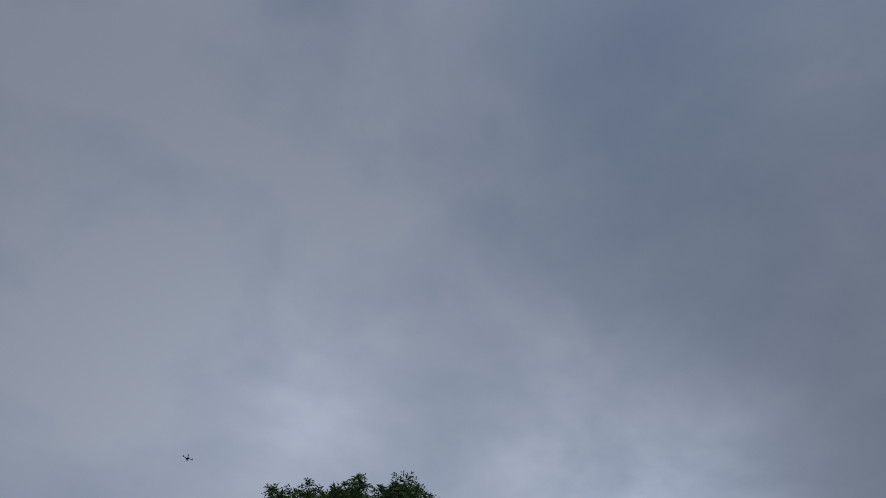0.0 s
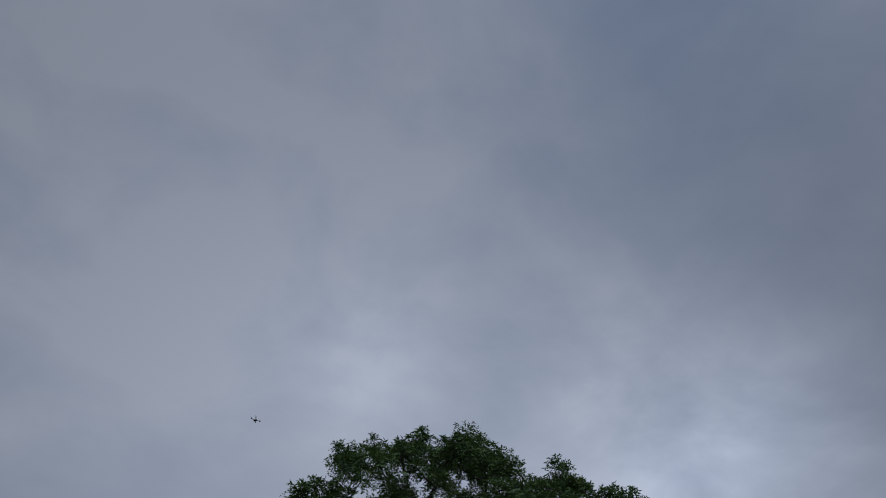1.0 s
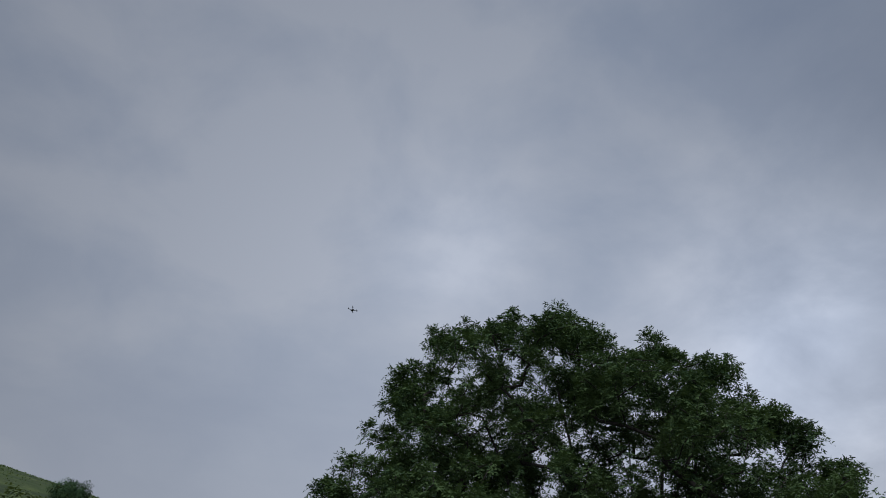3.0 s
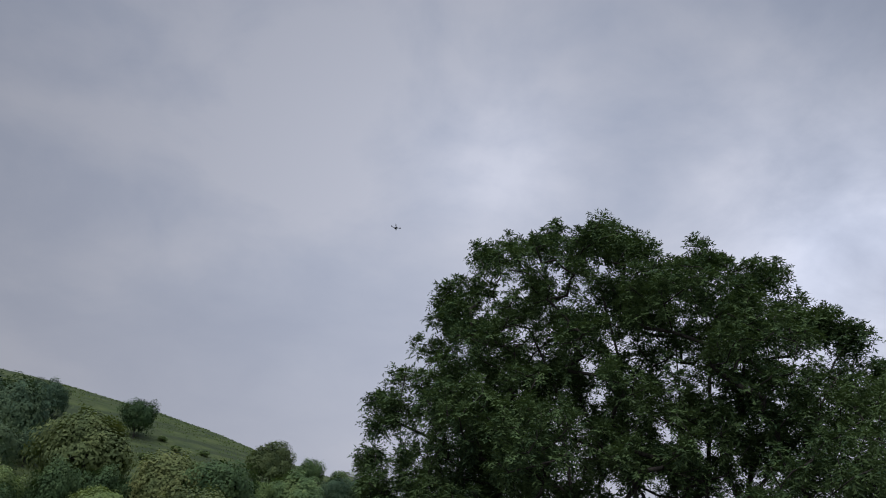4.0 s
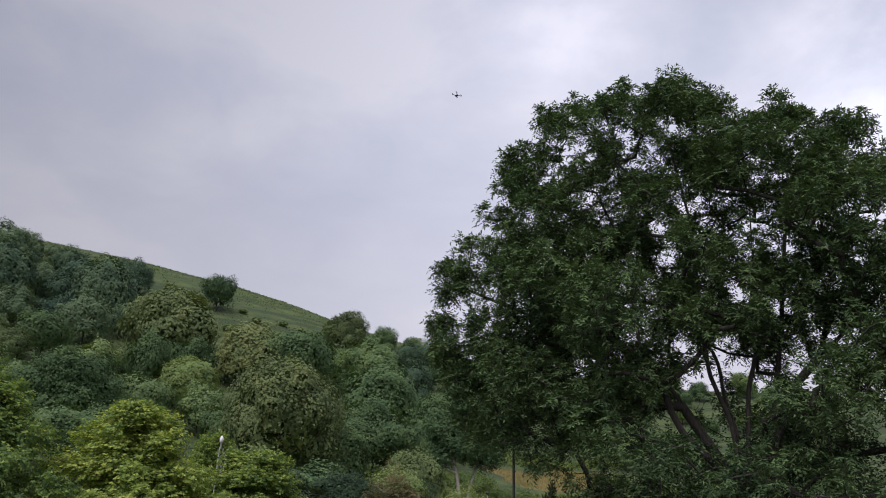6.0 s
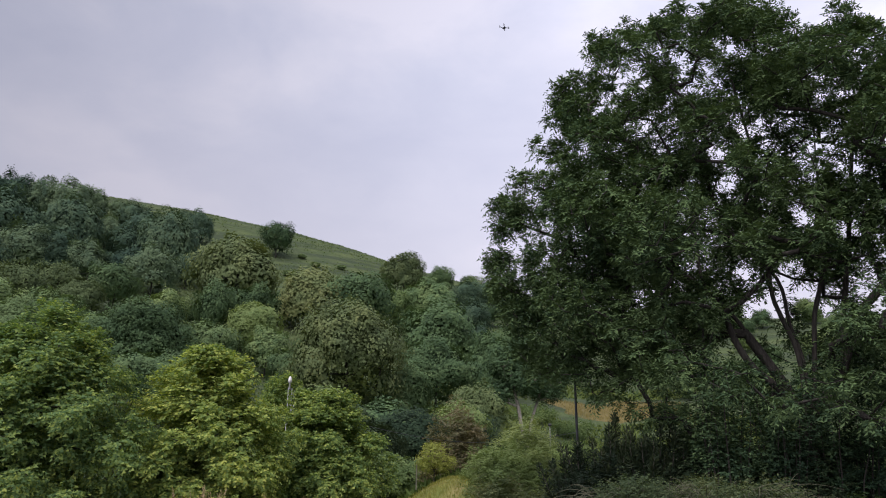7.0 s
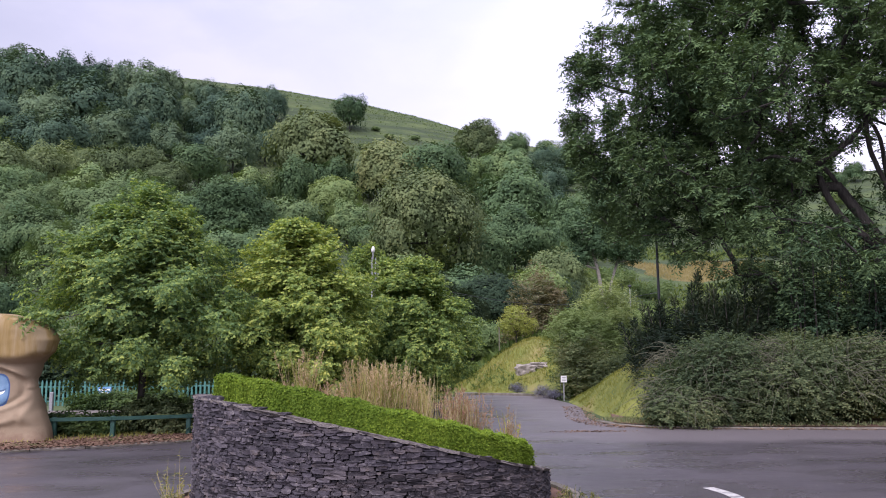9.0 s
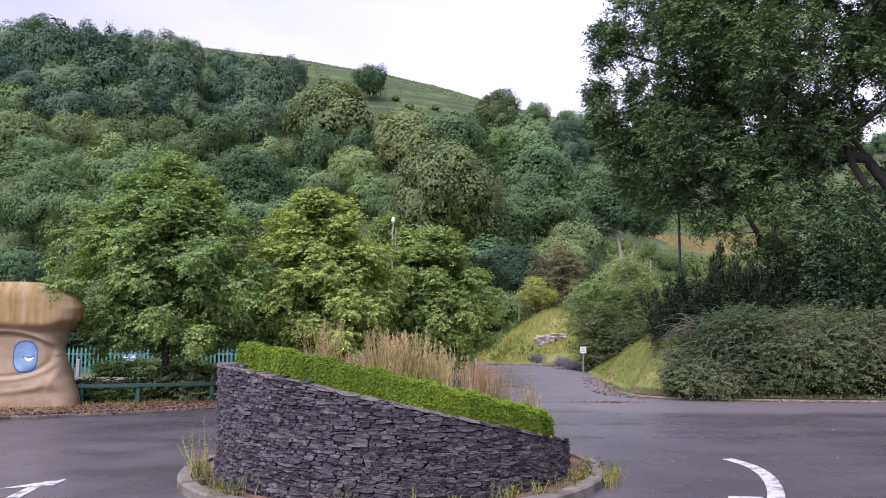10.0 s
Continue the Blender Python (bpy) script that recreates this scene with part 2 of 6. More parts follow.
M["lavender"] = leaf_material("lavender", (0.09, 0.10, 0.13), (0.15, 0.15, 0.20), (0.20, 0.20, 0.27))
M["green_paint"] = material("green_paint", two_tone((0.015, 0.050, 0.040), (0.025, 0.075, 0.058), 8), rough=0.5)
M["palisade"] = material("palisade_paint", two_tone((0.045, 0.15, 0.13), (0.07, 0.20, 0.175), 5), rough=0.5)
M["steel"] = material("galvanised_steel", two_tone((0.22, 0.225, 0.23), (0.34, 0.345, 0.35), 20), rough=0.55, metal=0.6)
M["dark_steel"] = material("dark_steel", two_tone((0.02, 0.022, 0.025), (0.04, 0.042, 0.046), 10), rough=0.5)
M["white"] = material("white_paint", two_tone((0.62, 0.62, 0.60), (0.80, 0.80, 0.78), 14), rough=0.6)
M["line"] = material("road_line_paint", two_tone((0.30, 0.295, 0.28), (0.56, 0.55, 0.51), 26, (0.12, 0.115, 0.12), 7), rough=0.7)


def head_build(n, at):
    """Painted concrete: skin, streaked yellow hair above, one blue oval with a dark rim."""
    s = n.add("ShaderNodeSeparateXYZ", {0: at})
    x, z = s.outputs[0], s.outputs[2]
    skin = n.ramp(n.noise(at, 1.7, 6), [(0.3, (0.22, 0.165, 0.108)), (0.7, (0.305, 0.236, 0.157))])
    skin = n.mix(n.ramp(n.noise(at, 3.2, 6), [(0.52, (0, 0, 0)), (0.72, (0.7, 0.7, 0.7))]), skin, (0.235, 0.165, 0.105, 1))
    streak = n.noise(n.add("ShaderNodeMapping", {"Vector": at, "Scale": (5, 5, 0.5)}).outputs[0], 1.2, 5)
    hair = n.ramp(streak, [(0.3, (0.15, 0.103, 0.032)), (0.46, (0.235, 0.163, 0.062)), (0.62, (0.29, 0.22, 0.125))])
    mud = n.math("SUBTRACT", n.math("MULTIPLY", n.noise(at, 7.0, 6, 0.65), 0.62), z)
    skin = n.mix(n.ramp(mud, [(0.08, (0, 0, 0)), (0.26, (0.62, 0.62, 0.62))]), skin, (0.145, 0.085, 0.058, 1))      # splashed mud at the foot
    line = n.math("ADD", 1.68, n.math("MULTIPLY", n.math("SINE", n.math("MULTIPLY", x, 1.6)), 0.10))
    edge = n.math("MULTIPLY", n.math("SUBTRACT", n.math("ADD", z, n.math("MULTIPLY", streak, 0.12)), line), 9.0)
    col = n.mix(n.add("ShaderNodeClamp", {0: edge}).outputs[0], skin, hair)
    ix = n.math("POWER", n.math("ABSOLUTE", n.math("DIVIDE", n.math("ADD", x, 1.10), 0.25)), 2.6)
    iz = n.math("POWER", n.math("ABSOLUTE", n.math("DIVIDE", n.math("SUBTRACT", z, 0.99), 0.32)), 2.6)
    q = n.math("ADD", ix, iz)
    blue = n.ramp(n.noise(at, 4, 4), [(0.3, (0.075, 0.155, 0.27)), (0.7, (0.20, 0.32, 0.45))])
    paint = n.ramp(q, [(0.70, (0, 0, 0)), (0.76, (1, 1, 1))])
    rim = n.mix(paint, blue, (0.05, 0.10, 0.22, 1))
    col = n.mix(n.ramp(q, [(0.97, (1, 1, 1)), (1.0, (0, 0, 0))]), col, rim)
    sx = n.math("POWER", n.math("DIVIDE", n.math("ADD", x, 1.05), 0.13), 2.0)
    sz = n.math("POWER", n.math("DIVIDE", n.math("SUBTRACT", n.math("SUBTRACT", z, 0.965), n.math("MULTIPLY", sx, 0.05)), 0.024), 2.0)
    col = n.mix(n.ramp(n.math("ADD", sx, sz), [(0.85, (0.8, 0.8, 0.8)), (1.0, (0, 0, 0))]), col, (0.06, 0.10, 0.18, 1))
    gx = n.math("POWER", n.math("DIVIDE", n.math("ADD", x, 1.03), 0.09), 2.0)
    gz = n.math("POWER", n.math("DIVIDE", n.math("SUBTRACT", n.math("SUBTRACT", z, 0.93), n.math("MULTIPLY", gx, 0.05)), 0.026), 2.0)
    col = n.mix(n.ramp(n.math("ADD", gx, gz), [(0.92, (1, 1, 1)), (1.0, (0, 0, 0))]), col, (0.72, 0.74, 0.74, 1))
    return col, n.noise(at, 9, 5), None


M["head"] = material("painted_concrete", head_build, rough=0.85, bump=0.25)
M["blue"] = material("blue_paint", two_tone((0.07, 0.19, 0.40), (0.20, 0.37, 0.58), 3), rough=0.5)
M["stone"] = material("pale_rock", two_tone((0.15, 0.135, 0.115), (0.34, 0.31, 0.265), 5), rough=0.9, bump=0.6, bump_dist=0.03)
M["drone"] = material("dark_plastic", two_tone((0.02, 0.02, 0.022), (0.035, 0.035, 0.04), 30), rough=0.5)
M["hay"] = material("hay_field", two_tone((0.120, 0.108, 0.044), (0.20, 0.166, 0.066), 0.5, (0.075, 0.085, 0.032), 0.16), rough=0.95)


# ---- mesh helpers ----
def empty(name, at=(0, 0, 0)):
    ob = new(name)
    ob.location = at
    return ob


def part(name, mesh, mat, parent=None, label="", kind=""):
    """Link a mesh or a bmesh as one object under a thing or a part."""
    if isinstance(mesh, bmesh.types.BMesh):
        me = bpy.data.meshes.new(name)
        mesh.to_mesh(me)
        mesh.free()
        mesh = me
    if mat is not None:
        for one in (mat if isinstance(mat, (list, tuple)) else [mat]):
            mesh.materials.append(one)
    ob = new(name, mesh)
    ob.parent = parent
    return tagged(ob, label=label, kind=kind)


def quad_mesh(name, *arrays):
    """A mesh of loose leaves from arrays (n, corners, 3)."""
    me = bpy.data.meshes.new(name)
    co = np.concatenate([np.asarray(v, np.float32).reshape(-1, 3) for v in arrays])
    sizes = np.concatenate([np.full(len(v), v.shape[1], np.int32) for v in arrays])
    me.vertices.add(len(co))
    me.vertices.foreach_set("co", co.ravel())
    me.loops.add(len(co))
    me.loops.foreach_set("vertex_index", np.arange(len(co), dtype=np.int32))
    me.polygons.add(len(sizes))
    me.polygons.foreach_set("loop_start", np.concatenate([[0], np.cumsum(sizes)[:-1]]).astype(np.int32))
    me.update(calc_edges=True)
    return me


def data_mesh(name, verts, faces, smooth=False):
    me = bpy.data.meshes.new(name)
    me.from_pydata([tuple(map(float, p)) for p in verts], [], [tuple(map(int, f)) for f in faces])
    me.update()
    if smooth:
        me.polygons.foreach_set("use_smooth", [True] * len(me.polygons))
    return me


def unit(v):
    return v / np.maximum(np.linalg.norm(v, axis=-1, keepdims=True), 1e-9)


def leaves(rng, at, along, length, width, fold=0.25, up=(0, 0, 1), twist=0.7, tri=False):
    """Diamond leaves at the points, pointing along, their faces towards up; a random twist, slightly folded."""
    n = len(at)
    along = unit(along)
    ref = unit(rng.normal(size=(n, 3)) * twist + np.array(up))
    side = unit(np.cross(along, ref))
    nor = np.cross(side, along)
    L = (length * rng.uniform(0.7, 1.25, n))[:, None]
    W = (width * rng.uniform(0.75, 1.2, n))[:, None] / 2
    if tri:      # small or far leaves: three corners
        return np.stack([at + side * W * 0.7, at + along * L, at + along * L * 0.35 - side * W * 1.2], 1)
    mid = at + along * L * 0.45
    lift = nor * W * fold
    return np.stack([at, mid + side * W + lift, at + along * L, mid - side * W + lift], 1)


def tubes(chains, sides=6):
    """Verts and faces of tapering tubes; chains: lists of (point, radius)."""
    V, F = [], []
    for chain in chains:
        pts = np.array([c[0] for c in chain], float)
        rad = [c[1] for c in chain]
        tang = unit(np.gradient(pts, axis=0))
        ref = np.array([0.31, 0.87, 0.2]) if abs(tang[0][2]) > 0.8 else np.array([0, 0, 1.0])
        start = len(V)
        for p, r, t in zip(pts, rad, tang):
            a = unit(np.cross(t, ref))
            b = np.cross(t, a)
            for k in range(sides):
                w = 2 * math.pi * k / sides
                V.append(p + r * (math.cos(w) * a + math.sin(w) * b))
        for i in range(len(pts) - 1):
            for k in range(sides):
                q, s = start + i * sides, start + (i + 1) * sides
                F.append((q + k, q + (k + 1) % sides, s + (k + 1) % sides, s + k))
        F.append(tuple(start + (len(pts) - 1) * sides + k for k in range(sides)))
        F.append(tuple(start + k for k in reversed(range(sides))))
    return V, F


def smooth_line(pts, n=8, closed=False):
    """Points along a smooth curve through pts."""
    pts = [np.array(p, float) for p in pts]
    out = []
    m = len(pts)
    for i in range(m if closed else m - 1):
        if closed:
            p0, p1, p2, p3 = (pts[(i + k) % m] for k in (-1, 0, 1, 2))
        else:
            p0, p1, p2, p3 = pts[max(0, i - 1)], pts[i], pts[i + 1], pts[min(m - 1, i + 2)]
        for s in range(n):
            t = s / n
            out.append(0.5 * (2 * p1 + (p2 - p0) * t + (2 * p0 - 5 * p1 + 4 * p2 - p3) * t * t + (3 * p1 - p0 - 3 * p2 + p3) * t ** 3))
    if not closed:
        out.append(pts[-1])
    return out


def grow(rng, root_nodes, tips, step=0.8, wob=0.12, lift=0.15, stems=()):
    """A branch skeleton: every tip is joined to the nearest fitting node, then radii follow from what hangs on each node."""
    P = [np.array(p, float) for p in root_nodes]
    par = [-1] + list(range(len(P) - 1))
    order = np.argsort(np.linalg.norm(tips - P[-1], axis=1))
    first = max(1, len(P) // 2)
    for stem in stems:
        prev = len(root_nodes) - 1
        for q in smooth_line([root_nodes[-1]] + list(stem), 4)[1:]:
            P.append(np.array(q, float))
            par.append(prev)
            prev = len(P) - 1
    tip_ids = []
    for i in order:
        t = tips[i]
        A = np.array(P)
        d = np.linalg.norm(A - t, axis=1)
        d = d + np.maximum(0, A[:, 2] - t[2]) * 1.2      # branches rise
        d[:first] += 50
        j = int(np.argmin(d))
        a = P[j]
        k = max(1, int(round(np.linalg.norm(t - a) / step)))
        prev = j
        for s in range(1, k + 1):
            f = s / k
            q = a + (t - a) * f + rng.normal(size=3) * wob * step * (0 if s == k else 1)
            q[2] -= lift * math.sin(math.pi * f) * np.linalg.norm(t - a) * 0.35
            P.append(q)
            par.append(prev)
            prev = len(P) - 1
        tip_ids.append(prev)
    return P, par


def branch_chains(P, par, tip_r, power=2.3):
    n = len(P)
    kids = [[] for _ in range(n)]
    for i, p in enumerate(par):
        if p >= 0:
            kids[p].append(i)
    rad = [0.0] * n
    for i in range(n - 1, -1, -1):
        rad[i] = tip_r if not kids[i] else sum(rad[k] ** power for k in kids[i]) ** (1 / power)
    chains = []
    for i in range(n):
        # chains start at the root or at every side child
        if par[i] == -1:
            heads = [(None, i)]
        else:
            main = max(kids[par[i]], key=lambda k: rad[k])
            heads = [(par[i], i)] if i != main else []
        for start, k in heads:
            chain = [] if start is None else [(P[start], rad[k])]
            while True:
                chain.append((P[k], rad[k]))
                if not kids[k]:
                    break
                k = max(kids[k], key=lambda c: rad[c])
            if len(chain) > 1:
                chains.append(chain)
    return chains


def lobe_points(rng, lobes, n, inner=0.55):
    lobes = np.array(lobes, float)
    w = (lobes[:, 3] * lobes[:, 4] * lobes[:, 5]) ** (2 / 3)
    pick = rng.choice(len(lobes), n, p=w / w.sum())
    d = unit(rng.normal(size=(n, 3)))
    r = rng.uniform(inner ** 3, 1, n) ** (1 / 3)
    return lobes[pick, :3] + d * r[:, None] * lobes[pick, 3:6]


def spray_leaves(rng, puffs, puff_r, n_spray, n_leaf, spray_len, length, width, droop=0.3, centre=None, tri=False, wild=0.18, up=0.35):
    """Every puff holds sprays; every spray carries leaflets in pairs along its stalk."""
    m = len(puffs) * n_spray
    c = np.repeat(puffs, n_spray, axis=0)
    d = unit(rng.normal(size=(m, 3)))
    at = c + d * (puff_r * rng.uniform(0.25, 1.0, m) ** 0.6)[:, None] * np.array([1, 1, 0.75])
    out = unit(c - centre) if centre is not None else 0
    axis = unit(d * 0.7 + out * 0.8 + rng.normal(size=(m, 3)) * 0.35 + np.array([0, 0, 0.15]))
    s = np.tile(np.linspace(0.1, 1.0, n_leaf), m)
    A = np.repeat(axis, n_leaf, axis=0)
    base = np.repeat(at, n_leaf, axis=0) + A * (s * spray_len)[:, None]
    base[:, 2] -= droop * spray_len * s ** 2
    side = unit(np.cross(A, np.array([0, 0, 1.0]) + rng.normal(size=A.shape) * 0.15))
    sign = np.where(np.tile(np.arange(n_leaf), m) % 2 == 0, 1.0, -1.0)[:, None]
    along = unit(A * 0.55 + side * sign * 0.9 + np.array([0, 0, -droop]) + rng.normal(size=A.shape) * wild)
    face = np.repeat(unit(d * 0.8 + out * 0.9 + np.array([0, 0, up])), n_leaf, axis=0)
    along = unit(along - face * np.sum(along * face, axis=1, keepdims=True) * 0.8)
    return leaves(rng, base, along, length, width, 0.25, face, 0.35 + wild, tri)


def rosette_leaves(rng, puffs, reach, n_spray, n_leaf, length, width, centre):
    """Twig ends: leaf stalks that spread from one point and sag, with leaflets in pairs along them."""
    m = len(puffs) * n_spray
    c = np.repeat(puffs, n_spray, axis=0)
    d = unit(rng.normal(size=(m, 3)) + 0.5 * unit(c - centre) + np.array([0, 0, 0.25]))
    R = np.repeat(reach * rng.uniform(0.6, 1.2, m), n_leaf)[:, None]
    s = np.tile(np.linspace(0.3, 1.0, n_leaf), m)[:, None]
    D = np.repeat(d, n_leaf, axis=0)
    at = np.repeat(c, n_leaf, axis=0) + D * R * s + np.array([0, 0, -0.3]) * R * s * s
    T = unit(D + np.array([0, 0, -0.6]) * s)
    side = unit(np.cross(T, np.array([0, 0, 1.0]) + rng.normal(size=T.shape) * 0.25))
    sign = np.where(np.tile(np.arange(n_leaf), m) % 2 == 0, 1.0, -1.0)[:, None]
    along = T * 0.6 + side * sign * 0.9 + rng.normal(size=T.shape) * 0.22 + np.array([0, 0, -0.15])
    return leaves(rng, at, along, length, width, 0.25, np.cross(side, T), 0.45, True)


# ---- the ground: flat by the road, a hillside ahead ----
RIDGE_A = [-180, -110, -75, -50, -30, -24, -17.4, -10.3, -4, -1, 0.7, 2.4, 10, 20, 33, 50, 80, 110, 180]
RIDGE_E = [0, 2, 12, 17, 18, 18.6, 19.2, 18.9, 18.4, 17.9, 17.5, 17.0, 14.8, 12.6, 11.6, 9, 3, 0, 0]
FOOT, CREST = 40.0, 250.0


def ground_z(x, y):
    """Height of the land, in metres; takes arrays."""
    x, y = np.asarray(x, float), np.asarray(y, float)
    r = np.hypot(x, y)
    a = np.degrees(np.arctan2(x, y))
    e = np.interp(a, RIDGE_A, RIDGE_E)
    top = np.tan(np.radians(e)) * CREST * 1.057 + 1.6
    s = np.clip((r - FOOT) / (CREST - FOOT), 0, 3)
    f = np.where(s < 0.9, s ** 1.6, 0.9 ** 1.6 + (1 - np.exp(-(s - 0.9) * 9.0)) * 0.17)
    wave = np.sin(x * 0.045 + 1.3) * np.cos(y * 0.037) * 1.3 * np.clip((r - 60) / 60, 0, 1) * np.clip(e / 8, 0, 1)
    far = np.clip((r - 700) / 1500, 0, 1)
    return -0.06 + (top * f + wave) * (1 - far)


def build_ground():
    rad = np.concatenate([[0.0], np.geomspace(6, 36, 14), np.geomspace(40, 300, 90), np.geomspace(320, 4200, 26)])
    ang = np.radians(np.concatenate([np.linspace(-180, -61, 30), np.linspace(-60, 60, 170), np.linspace(61, 179, 30)]))
    R, A = np.meshgrid(rad[1:], ang, indexing="ij")
    X, Y = R * np.sin(A), R * np.cos(A)
    Z = ground_z(X, Y)
    V = np.concatenate([[[0, 0, -0.06]], np.stack([X, Y, Z], -1).reshape(-1, 3)])
    k, F = len(ang), []
    for j in range(k):
        F.append((0, 1 + (j + 1) % k, 1 + j))
    for i in range(len(rad) - 2):
        for j in range(k):
            a, b = 1 + i * k + j, 1 + i * k + (j + 1) % k
            F.append((a, b, b + k, a + k))
    ob = part("ground", data_mesh("ground", V, F, True), M["hill"])
    tagged(ob, "green hillside pasture rising steeply behind the road", "ground", kind="structure")


build_ground()


def flat_sheet(outline, z):
    bm = bmesh.new()
    vs = [bm.verts.new((p[0], p[1], z)) for p in outline]
    f = bm.faces.new(vs)
    if f.normal.z < 0:
        f.normal_flip()
    bmesh.ops.triangulate(bm, faces=[f])
    bmesh.ops.recalc_face_normals(bm, faces=bm.faces)
    for q in bm.faces:
        if q.normal.z < 0:
            q.normal_flip()
    return bm


LEFT_EDGE = smooth_line([(-40, 6.5), (-20, 10.0), (-12, 12.4), (-7.8, 13.9), (-4.6, 15.6), (-1.8, 18.4), (0.2, 23.0), (0.9, 28), (0.2, 32.6), (-4, 35.0)])
RIGHT_EDGE = smooth_line([(4.6, 33.6), (4.9, 30.0), (5.0, 25.5), (4.3, 20.5), (4.7, 18.2), (6.6, 17.35), (11.0, 16.7), (18, 15.6), (40, 12.0)])
road = part("road", flat_sheet([(40, -30), (-40, -30)] + [tuple(p) for p in LEFT_EDGE] + [(-4, 36.2), (3.4, 36.2)] + [tuple(p) for p in RIGHT_EDGE], 0.0), M["asphalt"])
tagged(road, "worn damp grey asphalt road and turning area", "road", kind="structure")


def kerb_strip(name, line, label, height=0.11, width=0.13, stone=0.9):
    """A row of kerb stones along a line; every stone its own piece."""
    line = [np.array(p, float)[:2] for p in line]
    length = [0]
    for a, b in zip(line, line[1:]):
        length.append(length[-1] + np.linalg.norm(b - a))
    xs, ys = [p[0] for p in line], [p[1] for p in line]
    base = tagged(empty(name), label, "kerb", kind="structure")
    n = int(length[-1] / stone)
    for i in range(n):
        s0, s1 = (i + 0.008) * stone, (i + 0.992) * stone
        V = []
        for s in (s0, (s0 + s1) / 2, s1):
            p = np.array([np.interp(s, length, xs), np.interp(s, length, ys)])
            q = np.array([np.interp(s + 0.05, length, xs), np.interp(s + 0.05, length, ys)])
            t = unit(q - p) if np.linalg.norm(q - p) > 1e-6 else np.array([1.0, 0])
            nrm = np.array([-t[1], t[0]])
            for u, z in ((0, -0.08), (0, height - 0.02), (0.02, height), (width, height), (width, -0.08)):
                V.append((*(p + nrm * u), z))
        F = []
        for k in (0, 5):
            for j in range(4):
                F.append((k + j, k + j + 1, k + j + 6, k + j + 5))
        F += [(4, 3, 2, 1, 0), (10, 11, 12, 13, 14)]
        part("kerb_stone", data_mesh("kerb_stone", V, F), M["kerb"], base)
    return base


# verges behind the kerbs
def verge(outline, z, mat, label):
    ob = part("verge", flat_sheet(outline, z), mat)
    return tagged(ob, label, "verge", kind="structure")


def bank(name, x0, x1, y0, y1, height, mat, label, n=46):
    """A heightfield patch; height(x, y) gives metres above the road, and its rim dips under the ground."""
    X, Y = np.meshgrid(np.linspace(x0, x1, n), np.linspace(y0, y1, n))
    Z = height(X, Y)
    V = np.stack([X, Y, Z], -1).reshape(-1, 3)
    F = [(i * n + j, i * n + j + 1, (i + 1) * n + j + 1, (i + 1) * n + j) for i in range(n - 1) for j in range(n - 1)]
    ob = part(name, data_mesh(name, V, F, True), mat)
    return tagged(ob, label, "bank", kind="structure")


LEFT_VERGE = [tuple(p + np.array([-0.05, 0.1])) for p in LEFT_EDGE[8:56]]
verge(LEFT_VERGE + [(-3.0, 24), (-9, 20.5), (-22, 17)], 0.055, M["soil"], "leaf-littered soil verge behind the kerb")
verge([tuple(p + np.array([0.05, 0.1])) for p in RIGHT_EDGE[30:64]] + [(40, 24), (5.6, 24)], 0.055, M["soil"], "dark soil bed under the roadside bushes")


def mound_z(x, y):
    return 2.75 * np.exp(-(((x - 6.3) / np.where(x < 6.3, 3.6, 4.4)) ** 2 + ((y - 40.0) / 4.4) ** 2) ** 1.3) - 0.25 + 0.1 * np.sin(x * 2.1) * np.cos(y * 1.7)


def right_bank_z(x, y):
    s = np.clip((x - 4.85 - 0.35 * np.clip((y - 25) / 6, 0, 1)) / 1.5, 0, 1)
    t = np.clip((y - 19.2) / 1.6, 0, 1) * np.clip((32.5 - y) / 10.5, 0, 1)
    return -0.12 + 1.75 * (s * s * (3 - 2 * s)) * t + 0.04 * np.sin(x * 3) * np.cos(y * 2.3)


bank("grass_mound", -4, 13, 34, 48, mound_z, M["grass"], "rough grassy mound beside the road's end")
bank("grass_bank", 4.7, 16, 19, 42, right_bank_z, M["grass"], "mown yellow-green grass bank beside the road")
kerb_strip("kerb_left", LEFT_EDGE[16:60], "low concrete kerb along the leaf-littered verge", 0.045)
kerb_strip("kerb_end", smooth_line([(-0.4, 32.4), (1.4, 33.3), (3.4, 33.1), (4.9, 31.4), (5.0, 30.2)]), "low concrete kerb round the road's end", 0.10)
kerb_strip("kerb_right", RIGHT_EDGE[26:66], "low concrete kerb below the bushes", 0.04)


# ---- the big ash ----
def make_tree(name, label, at, trunk_nodes, lobes, seed, n_puff, puff_r, n_spray, n_leaf, spray_len, leaf_len, leaf_w, leaf_mat, bark, tip_r=0.012,
              inner=0.55, droop=0.3, step=0.8, group="", sides=6, centre=None, stems=(), tri=False, rosette=False, prune=None, up=0.35):
    rng = np.random.default_rng(seed)
    base = tagged(empty(name, at), label, "tree", group)
    puffs = lobe_points(rng, lobes, n_puff, inner)
    if prune:
        puffs = prune(puffs)
    P, par = grow(rng, trunk_nodes, puffs, step, stems=stems)
    V, F = tubes(branch_chains(P, par, tip_r), sides)
    part("trunk", data_mesh("trunk", V, F, True), bark, base)
    c = np.array(centre if centre is not None else np.mean(np.array(lobes)[:, :3], axis=0))
    if rosette:
        q = rosette_leaves(rng, puffs, puff_r, n_spray, n_leaf, leaf_len, leaf_w, c)
    else:
        q = spray_leaves(rng, puffs, puff_r, n_spray, n_leaf, spray_len, leaf_len, leaf_w, droop, c, tri, up=up)
    part("crown", quad_mesh("crown", q), leaf_mat, base)
    return base


